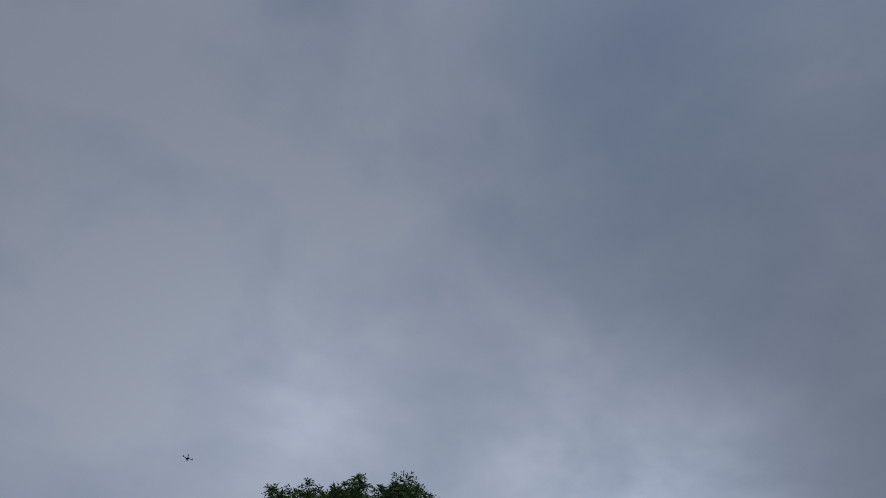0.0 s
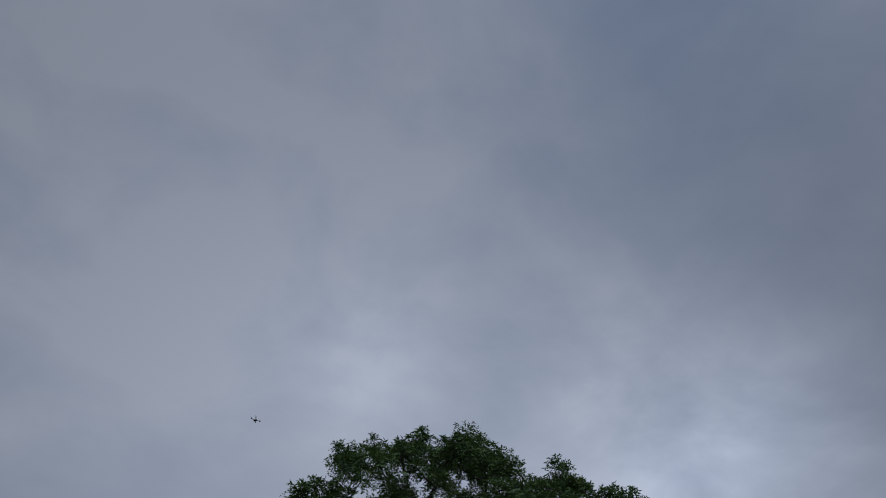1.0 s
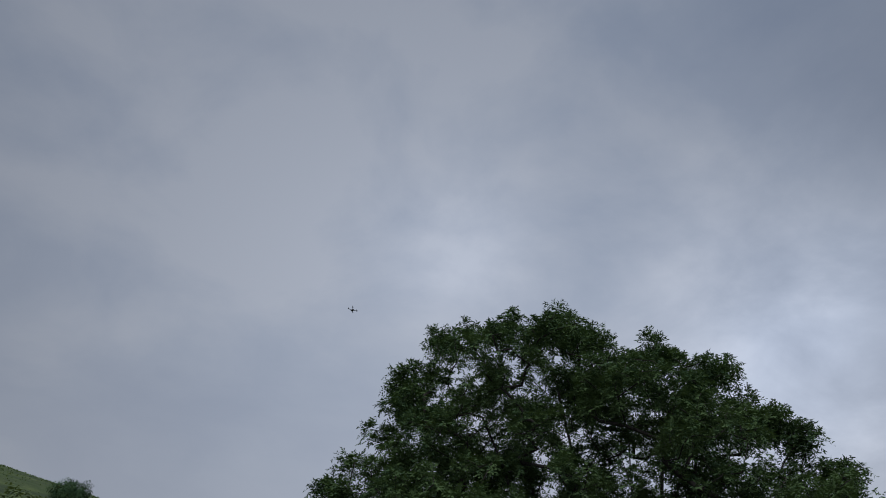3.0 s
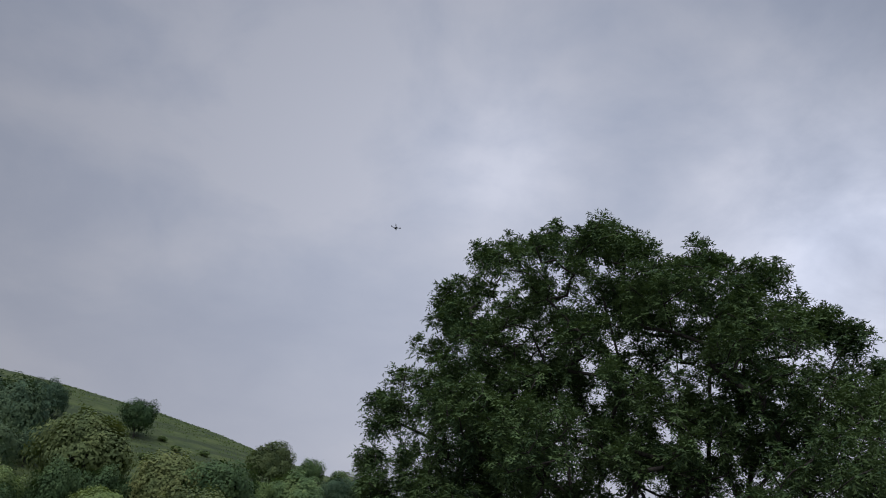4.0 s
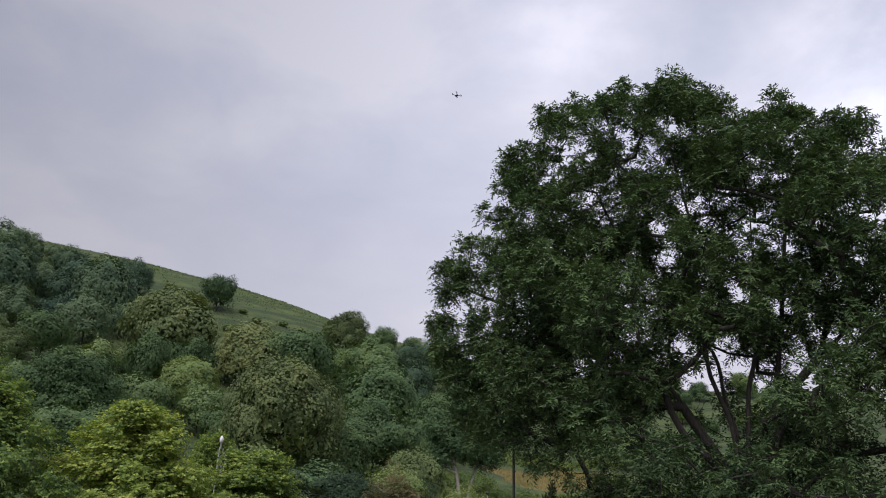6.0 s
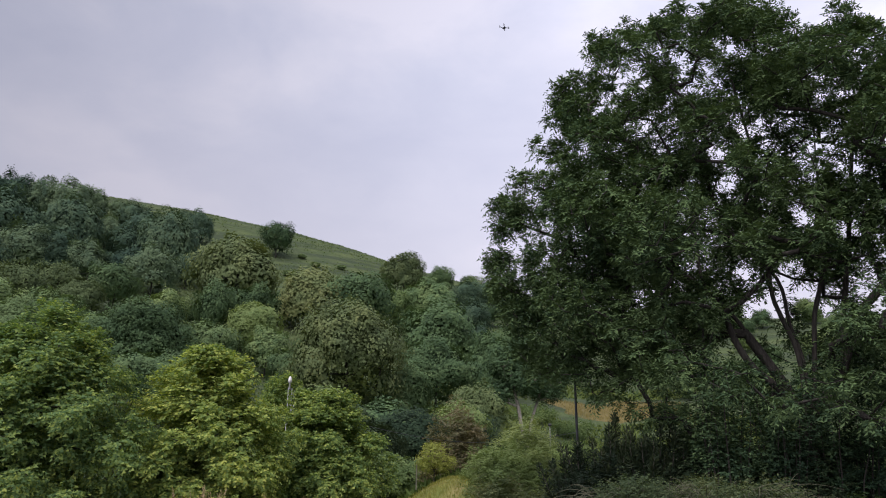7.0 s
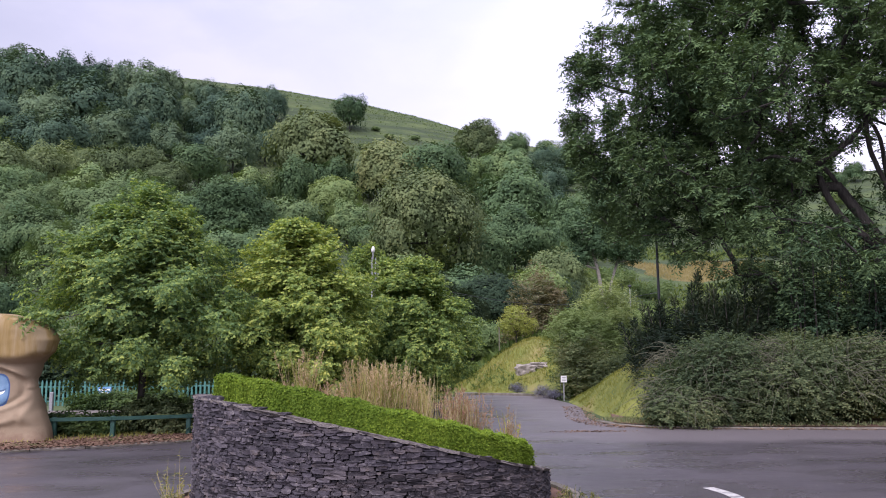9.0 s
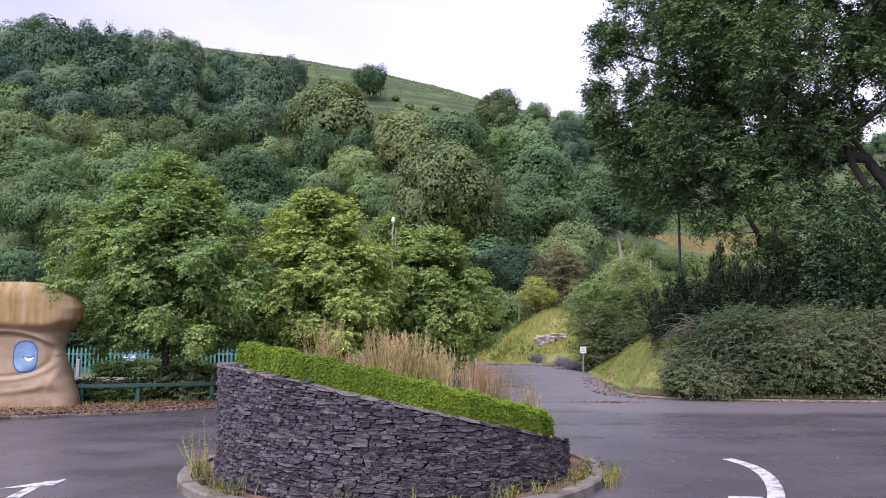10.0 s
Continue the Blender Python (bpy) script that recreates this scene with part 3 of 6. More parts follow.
# lobes of the crown's rim: across, away, up, radius
ASH_RIM = [(-3.1, 0.3, 17.1, 0.8), (-4.0, 0, 16.7, 0.6), (-1.3, 0, 17.3, 0.6), (0.5, 0.4, 17.3, 0.8), (2.0, 0, 16.9, 0.7), (1.2, -0.6, 16.4, 0.8), (-0.4, 0.2, 16.6, 0.6), (-2.1, 0.5, 17.0, 0.5), (2.8, 0, 15.9, 0.6), (3.8, -0.3, 16.2, 0.8),
           (4.5, 0, 15.7, 0.7), (6.1, 0, 15.1, 0.9), (6.6, 0.2, 14.1, 0.6), (5.2, -0.4, 15.1, 0.7), (7.4, 0, 13.0, 0.8), (6.6, 0, 13.1, 0.7), (8.2, 0, 12.5, 0.8), (9.0, 0, 11.0, 1.0), (9.6, 0, 9.2, 1.2), (-5.4, 0, 15.1, 0.55),
           (-4.5, 0, 15.5, 0.8), (-5.0, 0.3, 14.3, 0.8), (-6.3, 0, 13.1, 0.35), (-5.8, 0, 12.9, 0.45), (-7.0, 0, 12.0, 0.6), (-7.8, 0, 11.2, 0.5), (-7.7, 0, 10.3, 0.55), (-7.9, 0, 9.2, 0.6), (-6.9, -0.2, 10.8, 0.8), (-7.6, 0, 8.2, 0.8), (-7.2, 0, 7.2, 0.8)]
# the bulging boughs that face the road
ASH_FRONT = [(-3.8, -2, 9.8, 1.5), (-1.4, -2.6, 14.2, 1.3), (2.3, -2.6, 13.0, 1.5), (4.6, -2.6, 10.9, 1.6), (-3.4, -1.6, 12.0, 1.3), (-4.9, -1.0, 11.1, 1.1), (4.2, -2.2, 12.4, 1.2), (-1.9, -3.2, 8.6, 1.4), (5.8, -2.4, 7.4, 1.8),
             (-4.4, -1.4, 7.0, 1.3), (8.8, -0.4, 6.4, 1.7), (-2.6, -1.8, 6.2, 1.1), (3.4, -2.8, 6.0, 1.4), (6.4, -1.6, 4.9, 1.3), (-5.6, -1.0, 8.6, 1.2), (-4.6, -1.0, 13.6, 1.0), (7.0, -1.6, 9.6, 1.5), (0.4, -2.4, 15.2, 1.1), (-2.8, -1.2, 15.6, 1.0)]
ash_rng = np.random.default_rng(19)
ASH_FILL = []
while len(ASH_FILL) < 130:      # the inner crown
    q = ash_rng.uniform(-1, 1, 3)
    if np.linalg.norm(q) < 1:
        ASH_FILL.append((0.4 + q[0] * 6.5, 0.6 + q[1] * 3.4, 10.1 + q[2] * 5.5, ash_rng.uniform(0.8, 1.25)))
for _ in range(13):             # the hanging lower skirt, thin in the middle
    ASH_FILL.append((ash_rng.uniform(-7.2, -1.8), ash_rng.uniform(-1.2, 1.2), ash_rng.uniform(6.0, 8.8), ash_rng.uniform(0.9, 1.3)))
    ASH_FILL.append((ash_rng.uniform(2.0, 9.8), ash_rng.uniform(-1.6, 1.6), ash_rng.uniform(4.2, 10.0), ash_rng.uniform(0.9, 1.4)))
for _ in range(26):             # the heavy lower boughs
    ASH_FILL.append((ash_rng.uniform(1.2, 9.6), ash_rng.uniform(-2.0, 2.4), ash_rng.uniform(4.6, 10.6), ash_rng.uniform(0.9, 1.4)))
ASH_FILL += [(-6.4, 0.3, 9.0, 1.0), (-6.0, -0.4, 10.0, 1.0), (-6.3, 0.2, 7.8, 1.0), (-5.2, 0.4, 12.0, 0.6), (7.4, 0.4, 11.4, 0.9), (8.2, 0, 10.2, 1.0), (7.9, -0.5, 8.6, 1.1), (5.6, 0.3, 12.2, 0.9), (6.3, 0.2, 11.0, 0.9), (5.0, 0.6, 13.0, 0.8)]
ASH_FILL += [(-3.0, 0.5, 7.6, 1.2), (-2.0, 1.5, 8.4, 1.2), (-1.4, 0.8, 6.7, 0.9), (-3.6, 1.2, 8.6, 1.2), (-2.2, -1.4, 7.4, 1.0), (-4.2, -0.3, 5.0, 0.7), (-3.4, -0.5, 4.5, 0.8), (-2.6, -0.6, 4.0, 0.8), (-1.8, -0.6, 3.5, 0.8), (-5.0, -0.2, 5.5, 0.7), (-2.9, 0, 5.1, 0.9)]
ASH_FILL += [(-2.2, -2.4, 5.2, 0.9), (-0.8, -2.8, 4.6, 0.9), (0.8, -2.8, 4.3, 0.9), (2.3, -2.4, 4.2, 1.0), (3.9, -2.2, 3.9, 1.0), (5.4, -2.0, 3.7, 1.0), (-4.7, -0.6, 6.0, 0.8), (-5.2, 0.4, 6.2, 0.9), (-3.8, 0.6, 5.6, 0.8)]
# thin places where the sky shows through: across, up, radius
ASH_GAPS = [(-0.2, 11.9, 0.9), (-1.5, 12.8, 0.45), (1.9, 9.5, 0.5), (3.1, 10.9, 0.5), (4.0, 10.7, 0.4), (-2.3, 13.7, 0.4), (5.3, 10.4, 0.45), (7.9, 11.5, 0.55), (-2.9, 15.8, 0.4), (0.33, 6.6, 1.4), (-0.1, 5.9, 0.9), (0.9, 5.6, 0.8), (0.14, 8.0, 0.7), (0.07, 11.0, 0.9), (1.9, 9.4, 0.9), (2.87, 9.1, 0.9), (1.15, 8.0, 0.6), (3.2, 7.1, 0.7), (1.5, 8.2, 0.6), (1.7, 6.4, 0.7), (2.2, 6.6, 0.7), (-0.7, 5.6, 0.8), (1.6, 9.9, 0.5),
            (-1.6, 14.0, 0.5), (3.4, 11.2, 0.5), (4.7, 8.9, 0.5), (-5.6, 10.1, 0.3), (-2.8, 9.8, 0.35), (3.9, 8.3, 0.45), (-1.1, 12.6, 0.45), (-6.5, 11.6, 0.4), (2.2, 10.7, 0.6), (0.6, 13.0, 0.4), (-4.4, 12.9, 0.3)]
ASH_STEMS = [[(0.7, -0.2, 4.6), (0.1, -0.3, 5.2), (-0.27, -0.3, 5.9), (-0.57, -0.3, 6.8), (-1.07, -0.2, 7.9), (-1.3, 0, 10.9), (-2.2, 0, 13.5)],
             [(0.9, 0.2, 4.7), (0.51, 0.3, 5.4), (0.1, 0.3, 6.1), (-0.36, 0.2, 6.9), (-1.6, 0.1, 8.2), (-4.0, -0.4, 9.0), (-6.4, -0.2, 10.2)],
             [(1.35, 0, 5.0), (1.24, 0, 5.9), (0.95, 0, 6.8), (0.8, 0, 7.7), (0.72, 0, 11.1), (0.7, 0, 12.2), (0.3, 0, 15.0)],
             [(1.45, 0.1, 5.2), (1.2, 0.3, 6.5), (1.0, 0.3, 7.9), (-0.2, 0.3, 9.6), (-0.8, 0.2, 12.0), (-1.0, 0, 14.5)],
             [(1.6, -0.1, 4.6), (1.74, -0.1, 5.7), (1.87, -0.1, 6.7), (2.26, 0, 8.1), (2.4, 0, 10.3), (2.6, 0, 13.5)],
             [(2.0, 0.2, 4.5), (2.4, 0.3, 5.4), (2.5, 0.3, 6.1), (3.0, 0.3, 8.6), (3.6, 0.2, 12.2), (4.2, 0, 14.0)],
             [(2.1, -0.3, 4.6), (2.58, -0.4, 5.6), (2.95, -0.4, 6.5), (3.58, -0.5, 7.2), (5.4, -0.4, 9.0), (7.0, -0.3, 11.0)]]


def thin_places(puffs):
    """Leave out the twig ends that would close the gaps of the crown, all the way through it."""
    k = 24.0 / (24.0 + puffs[:, 1])
    u, z = puffs[:, 0] * k, 1.6 + (puffs[:, 2] - 1.6) * k
    keep = np.ones(len(puffs), bool)
    for gu, gz, r in ASH_GAPS:
        keep &= np.hypot(u - gu, z - gz) > r * 0.47
    return puffs[keep]


ash = make_tree("ash_tree", "tall broad ash tree with dark feathery leaves", (11.6, 21.0, 0.0), [(1.3, 0, -0.1), (1.32, 0, 0.8), (1.35, 0.05, 1.8), (1.35, 0, 2.8), (1.35, 0, 3.8)],
                [(0.2 + (u - 0.2) * 0.945, v, 9.0 + (z - 9.0) * 0.968 - 0.45 * math.exp(-((u - 3.2) / 2.2) ** 2) * (z > 12), r * 0.66, r * 0.7 + 0.3, r * 0.55) for u, v, z, r in ASH_RIM * 4] + [(u, v, z, r, r, r * 0.75) for u, v, z, r in ASH_FRONT * 2 + ASH_FILL], 11, 4500, 0.44, 13, 9, 0.34, 0.15, 0.058, M["ash_leaf"], M["bark"], 0.0125, inner=0.3, step=0.8,
                centre=(0, 0, 7), stems=ASH_STEMS, rosette=True, prune=thin_places)
ash.rotation_euler = (0, 0, radians(-29))


# ---- lime trees by the road ----
CONE = ((0.94, 0.13, 4), (0.87, 0.32, 5), (0.80, 0.50, 6), (0.72, 0.62, 7), (0.64, 0.74, 7), (0.55, 0.92, 8), (0.46, 1.0, 8), (0.37, 0.92, 7), (0.28, 0.70, 6))


def lime(seed, at, height, radius, label, leaf, tiers=CONE, n_puff=640):
    """Tiers of pointed boughs (height, reach, number) round one stem, with hanging leaves."""
    h, r = height, radius
    rng = np.random.default_rng(seed + 40)
    lobes = [(0.02 * r, 0, h * 0.975, r * 0.04, r * 0.04, h * 0.03), (0, 0, h * 0.92, r * 0.09, r * 0.09, h * 0.05)]
    for ring, (z, q, k) in enumerate(tiers):
        for i in range(k):
            a = 2 * math.pi * (i + 0.5 * ring) / k + rng.uniform(-0.3, 0.3)
            reach = q * r * rng.uniform(0.80, 1.12)
            z0 = h * (z + rng.uniform(-0.03, 0.03))
            if i == 0:      # leaves close round the stem
                lobes.append((0, 0, z0, 0.30 * q * r + 0.12, 0.30 * q * r + 0.12, h * 0.05))
            for f, w in ((0.34, 0.22), (0.62, 0.18), (0.84, 0.12), (0.97, 0.06)):
                if reach * f > 0.12:
                    w = min(w, 0.5 * q + 0.04) * r
                    lobes.append((reach * f * math.cos(a), reach * f * math.sin(a), z0 + h * (0.05 * f * (z - 0.38) / 0.3 - 0.03 * f * f), w, w, h * 0.045))
    return make_tree("lime_tree", label, at, [(0, 0, 0), (0, 0, h * 0.12), (0.03, 0, h * 0.24), (0, 0.02, h * 0.42), (0, 0, h * 0.62), (0, 0, h * 0.85)], lobes, seed, n_puff, 0.23, 26, 7, 0.20, 0.084, 0.064,
                     M[leaf], M["bark"], 0.008, step=0.5, group="lime trees by the road", droop=0.28, tri=True, up=0.9)


DOME = ((0.92, 0.32, 6), (0.82, 0.58, 8), (0.71, 0.78, 9), (0.59, 0.92, 10), (0.47, 1.0, 10), (0.35, 0.94, 9), (0.24, 0.8, 7))
lime(3, (-6.15, 17.4, 0.05), 5.15, 2.75, "young lime tree with mid green leaves and yellow-green tips", "lime_leaf")
lime(4, (-3.05, 19.2, 0.05), 4.6, 2.25, "young lime tree with bright yellow-green leaves", "pale_lime_leaf", DOME)
lime(5, (-0.45, 22.2, 0.05), 4.05, 2.1, "lower young lime tree with bright yellow-green leaves", "pale_lime_leaf", DOME)
lime(6, (0.1, 27.5, 0.0), 3.7, 1.3, "small round lime tree beyond the others", "pale_lime_leaf", DOME, 200)
lime(8, (-2.3, 31.5, -0.05), 6.0, 1.6, "yellow-green young lime tree behind the mast", "pale_lime_leaf", DOME, 230)


# ---- woodland on the hill ----
def wood_tree(seed, leaf_mat, wide, low, lump, boughs, count, size):
    """A prototype 10 m high: a dome of billowing boughs from low to the top, wide metres in radius, closed by leaves all over, on branching stems."""
    rng = np.random.default_rng(seed)
    mid, half = (9.4 + low) / 2 - 0.2, (9.4 - low) / 2 + 0.2
    radii = np.array([wide, wide, half])
    way = unit(rng.normal(size=(boughs, 3)) + np.array([0, 0, 0.25]))
    stand = rng.uniform(0.62, 1.06, boughs)                   # how far each bough stands out
    reach = rng.uniform(0.30, 0.52, boughs)                 # its half angle

    def surface(d):
        """Distance from the heart along d, as a share of the radii, and the way that the leafage faces."""
        ang = np.arccos(np.clip(d @ way.T, -1, 1)) / reach
        bulge = stand * (0.80 + 0.24 * np.sqrt(np.maximum(0, 1 - ang * ang)))
        best = bulge.argmax(axis=1)
        far = np.maximum(bulge.max(axis=1), 0.66)
        wave = np.array([noise.noise(Vector(v * 2.0) + Vector((seed, 0, 0))) for v in d])
        fine = np.array([noise.noise(Vector(v * 8.5) + Vector((0, seed, 0))) for v in d])
        return far * (1 + lump * wave + 0.14 * fine), unit(d + 1.3 * (d - way[best]) + np.array([0, 0, 0.15]))

    base = empty("woodland_tree")
    top = way[:36]
    hearts = np.array([0, 0, mid]) + top * radii * 0.6
    P, par = grow(rng, [(0, 0, -1.5), (0, 0, low * 0.5), (0.1, 0, low), (0, 0.1, 5.0)], hearts, 1.8)
    V, F = tubes(branch_chains(P, par, 0.05), 4)
    part("trunk", data_mesh("trunk", V, F, True), M["bark"], base)

    def leafage(n, near, out_to, length):
        d = unit(rng.normal(size=(n, 3)) + np.array([0, 0, 0.22]))
        d = d[d[:, 2] > -0.72]
        r, face = surface(d)
        keep = rng.uniform(size=len(d)) < np.clip(0.72 + 0.75 * face[:, 2], 0.25, 1.0)      # leaves thin out under each bough
        d, r, face = d[keep], r[keep], face[keep]
        skirt = np.where(d[:, 2] < 0, np.maximum(1 - d[:, 2] ** 2, 0.3) ** -0.4, 1.0)      # hangs straight below
        at = np.array([0, 0, mid]) + d * radii * (r * rng.uniform(near, out_to, len(d)))[:, None] * np.stack([skirt, skirt, np.ones(len(d))], -1)
        along = rng.normal(size=at.shape) + np.array([0, 0, -0.4])
        along = along - face * np.sum(along * face, axis=1, keepdims=True) * 0.85
        return leaves(rng, at, along, length, length * 0.85, 0.3, face, 0.22, True)

    part("crown", quad_mesh("crown", leafage(count, 0.88, 1.05, size), leafage(count // 12, 1.0, 1.13, size), leafage(count // 6, 0.68, 0.80, size * 2.3)), leaf_mat, base)
    return base


# kinds: leaf, width, foot of the crown, lumpiness; the same kinds finer-leaved for the near slope
KINDS = [("wood_leaf", 4.8, 0.3, 0.34), ("deep_leaf", 4.6, 0.2, 0.36), ("tinged_leaf", 5.0, 0.2, 0.20), ("wood_leaf", 5.6, 0.4, 0.30), ("willow_leaf", 4.8, 0.2, 0.30),
         ("hazy_crest_leaf", 5.0, 0.2, 0.34), ("hazy_crest_leaf", 4.6, 0.2, 0.40), ("band_leaf", 5.2, 0.2, 0.36), ("heath_leaf", 6.0, 0.2, 0.34)]
PROTO = {}


def new_tree(kind):
    """The first tree of a kind: 0 to 8 far, 10 to 14 near with finer leaves, 20 a low one whose dark leaves stand for
    shade.
    """
    if kind == 20:
        return wood_tree(51, M["yew_shade_leaf"], 5.2, 0.3, 0.2, 40, 7000, 0.32)
    leaf, wide, low, lump = KINDS[kind % 10]
    return wood_tree(21 + kind, M[leaf], wide, low, lump, 44, 6600, 0.40) if kind < 10 else wood_tree(31 + kind, M[leaf], wide, low, lump, 64, 17000, 0.25)


def place_tree(kind, x, y, height, width=1.0, turn=0.0, label="full-leaved dark green broadleaf tree on the hillside", z=None):
    """Stand a tree of that height on the land; width stretches its crown."""
    z = float(ground_z(x, y)) if z is None else z
    s = height / 9.7
    kind = kind + 10 if kind < 5 and y < 112 and height > 8 else kind
    m = Matrix.LocRotScale((x, y, z), Euler((0, 0, turn)), (s * width, s * width, s))
    if kind in PROTO:
        p = PROTO[kind]
        k = p.scale
        ob = copy_thing(p, m @ Matrix.Diagonal((1 / k[0], 1 / k[1], 1 / k[2], 1)))
    else:
        ob = PROTO[kind] = new_tree(kind)
        ob.matrix_basis = m
    return tagged(ob, label, "tree", "woodland on the hill")


# trees that stand out: kind, x, y, height of the top above the road, crown's width
KEY = [
    (5, -104, 181.3, 74, 12), (5, -103.6, 191.8, 80.5, 12.6), (5, -89.8, 174.2, 72.2, 17.4), (5, -89.9, 192, 78.5, 12.3),
    (6, -84.9, 195.4, 78.9, 11.5), (5, -77.8, 196.1, 78, 11.4), (5, -70.4, 194.7, 77.4, 12.8), (6, -67.6, 200.9, 78, 9.8),
    (5, -72.6, 164.7, 62.7, 16.5), (6, -79.1, 160.6, 58.9, 13.6), (5, -61.6, 174.4, 65.5, 14.2), (5, -56.7, 200.1, 74.3, 9.6),
    (6, -49.6, 187.5, 67.7, 11.9), (5, -41.1, 175.2, 63.6, 14.5), (5, -40.3, 204.1, 74.1, 8.8), (6, -65.1, 158.1, 53.4, 11.7),
    (6, -86.1, 158.1, 56.2, 10.9), (5, -60.8, 162, 53.5, 10.5), (5, -92.3, 161.5, 59.9, 11.3), (5, -50.4, 175.9, 59.7, 10.4),
    (5, -57.9, 185.2, 64.9, 8.9), (6, -52.5, 160.6, 51.2, 9.6), (5, -66.2, 140.2, 46.5, 12.9), (5, -74.8, 143.7, 47.4, 11),
    (1, -80.4, 144.1, 47.7, 11.2), (5, -39.3, 158.2, 49.8, 11.1), (6, -46.4, 162.5, 50.7, 8.9), (5, -34.9, 168.4, 51.4, 7.8),
    (6, -40, 185.7, 62.2, 8.7), (7, -61.9, 112.1, 32.8, 11.5), (7, -59.5, 119, 34.4, 10.9), (7, -58.9, 130.3, 37.9, 10.2),
    (7, -51.8, 127.9, 36.2, 10.3), (7, -49.7, 136.2, 38.8, 9.8), (7, -44.3, 132.8, 35.6, 8.4), (0, -56.1, 106.1, 28.6, 9.8),
    (0, -48.4, 112, 29.6, 10), (0, -41.5, 112.6, 28.9, 9.8), (1, -48.4, 103.2, 26, 9.3), (1, -51.7, 96, 23.6, 8.9), (1, -38.9, 94.3, 23.6, 11.4),
    (8, -54.7, 109.1, 26, 9), (7, -50, 90, 19.9, 9.1), (1, -39.8, 80.7, 18.2, 10), (1, -32.7, 73, 14.9, 9.4), (1, -44.1, 83, 16.5, 7.6),
    (0, -34.9, 98, 21.7, 8.5), (1, -41.5, 142.1, 40.8, 10), (1, -26.4, 103.7, 26.6, 13.2), (1, -31.1, 108.6, 24.7, 8.4),
    (0, -34.7, 108.6, 24.7, 7.6), (1, -23.1, 106.5, 23.5, 8.9), (1, -14.9, 84.7, 16.9, 11.4), (1, -22.3, 88.2, 16.4, 8.7),
    (2, -21.5, 150.5, 50.9, 18.3), (1, -21.7, 129.2, 35.1, 7.4), (1, -19.9, 206, 72.9, 9.8), (4, -15.1, 128.1, 32.4, 10.1),
    (0, -12.7, 148.5, 38.8, 6.7), (2, -6.4, 145.9, 43.4, 14.9), (1, 2.3, 145, 42.5, 15.3), (0, -3.7, 157, 43.8, 9.4), (4, 10.4, 162.7, 44.2, 9.8),
    (2, 0.4, 96, 25.2, 15.9), (2, 14.5, 196.5, 63.2, 13.2), (0, 26.4, 212.4, 64.2, 8.4), (5, 31.3, 195.5, 56, 9.7), (0, 18, 164, 46.9, 13.7),
    (0, 16.6, 131, 33.6, 14.8), (1, 12.6, 106.3, 23, 12.7), (5, 27.3, 166.8, 43.3, 9.5), (5, 24.5, 140.9, 32.1, 7.4), (0, 7.8, 100.7, 18.1, 8.9),
    (1, -6.3, 101.8, 20.2, 8.3), (0, -11.5, 116.4, 25.5, 7.8), (0, 3.9, 70.9, 9.8, 7.8), (0, -2.4, 76, 11.5, 8.3), (5, 39, 205.3, 59.2, 9.4),
    (5, 42.8, 198.4, 55, 9.1), (4, 11.0, 74.0, 10.6, 6.4), (7, 15.4, 88.0, 13.6, 7.0), (0, 22.5, 120.0, 26.5, 8.0), (1, 27.0, 128.0, 29.5, 9.0), (1, -19.0, 112.0, 25.0, 8.5), (0, -30.0, 132.0, 34.0, 9.0), (1, -17.0, 140.0, 38.0, 7.5),
    (1, -26.6, 48.5, 6.9, 5.0), (1, -30.0, 47.0, 6.8, 6.0),
]
WOOD_LABEL = {2: "broad sycamore with dull olive leaves on the hillside", 4: "pale grey-green willow on the hillside", 5: "dark green tree in the wood below the ridge, blued for distance haze",
              6: "dark green tree in the wood below the ridge, blued for distance haze", 7: "lighter yellow-green tree in the belt across the hill", 8: "low brownish-green scrub tree on the slope"}
for i, (kind, x, y, top, wide) in enumerate(KEY):
    h = max(5.0, top - float(ground_z(x, y)))
    place_tree(kind, x, y, h, max(0.6, min(2.1, wide / (2.06 * KINDS[kind][1] * h / 9.7))), i * 1.7, WOOD_LABEL.get(kind, "full-leaved dark green broadleaf tree on the hillside"), z=top - h)

# the taller ones carry the shadow under the sycamore in their dark leaf colour
for x, y, h in ((2.2, 60, 5.5), (5.6, 64, 6.5), (-2.0, 62, 6.0), (9.5, 66, 5.5), (7.4, 56, 4.0), (12.5, 78, 6.0), (0.5, 70, 6.5), (3.4, 54, 3.6)):
    place_tree(20 if h > 5 else 4, x, y, h, 1.2, x, "low bushy dark green tree at the foot of the slope")

for x, y, h in ((-12, 176, 2.6), (-8, 184, 2.0), (-4, 190, 2.4), (-1, 180, 1.8), (3, 196, 2.6), (6, 188, 1.8), (-15, 190, 1.6), (-6, 172, 1.8), (1, 171, 2.2), (8, 200, 2.2),
                (-24, 196, 2.0), (-18, 182, 1.6), (-26, 208, 1.8), (-9, 204, 1.7), (-2, 208, 1.6), (4, 178, 1.5), (-13, 210, 1.5), (9, 190, 1.6)):
    place_tree(3, x, y, h, 1.5, x, "small round hawthorn bush on the open pasture")

wood_rng = np.random.default_rng(77)


def is_wood(a, r):
    """Where the hill is wooded: a in degrees from +y, r metres."""
    if a < -12:
        return r < 222
    if a < 6:
        return r < 156
    return r < 235


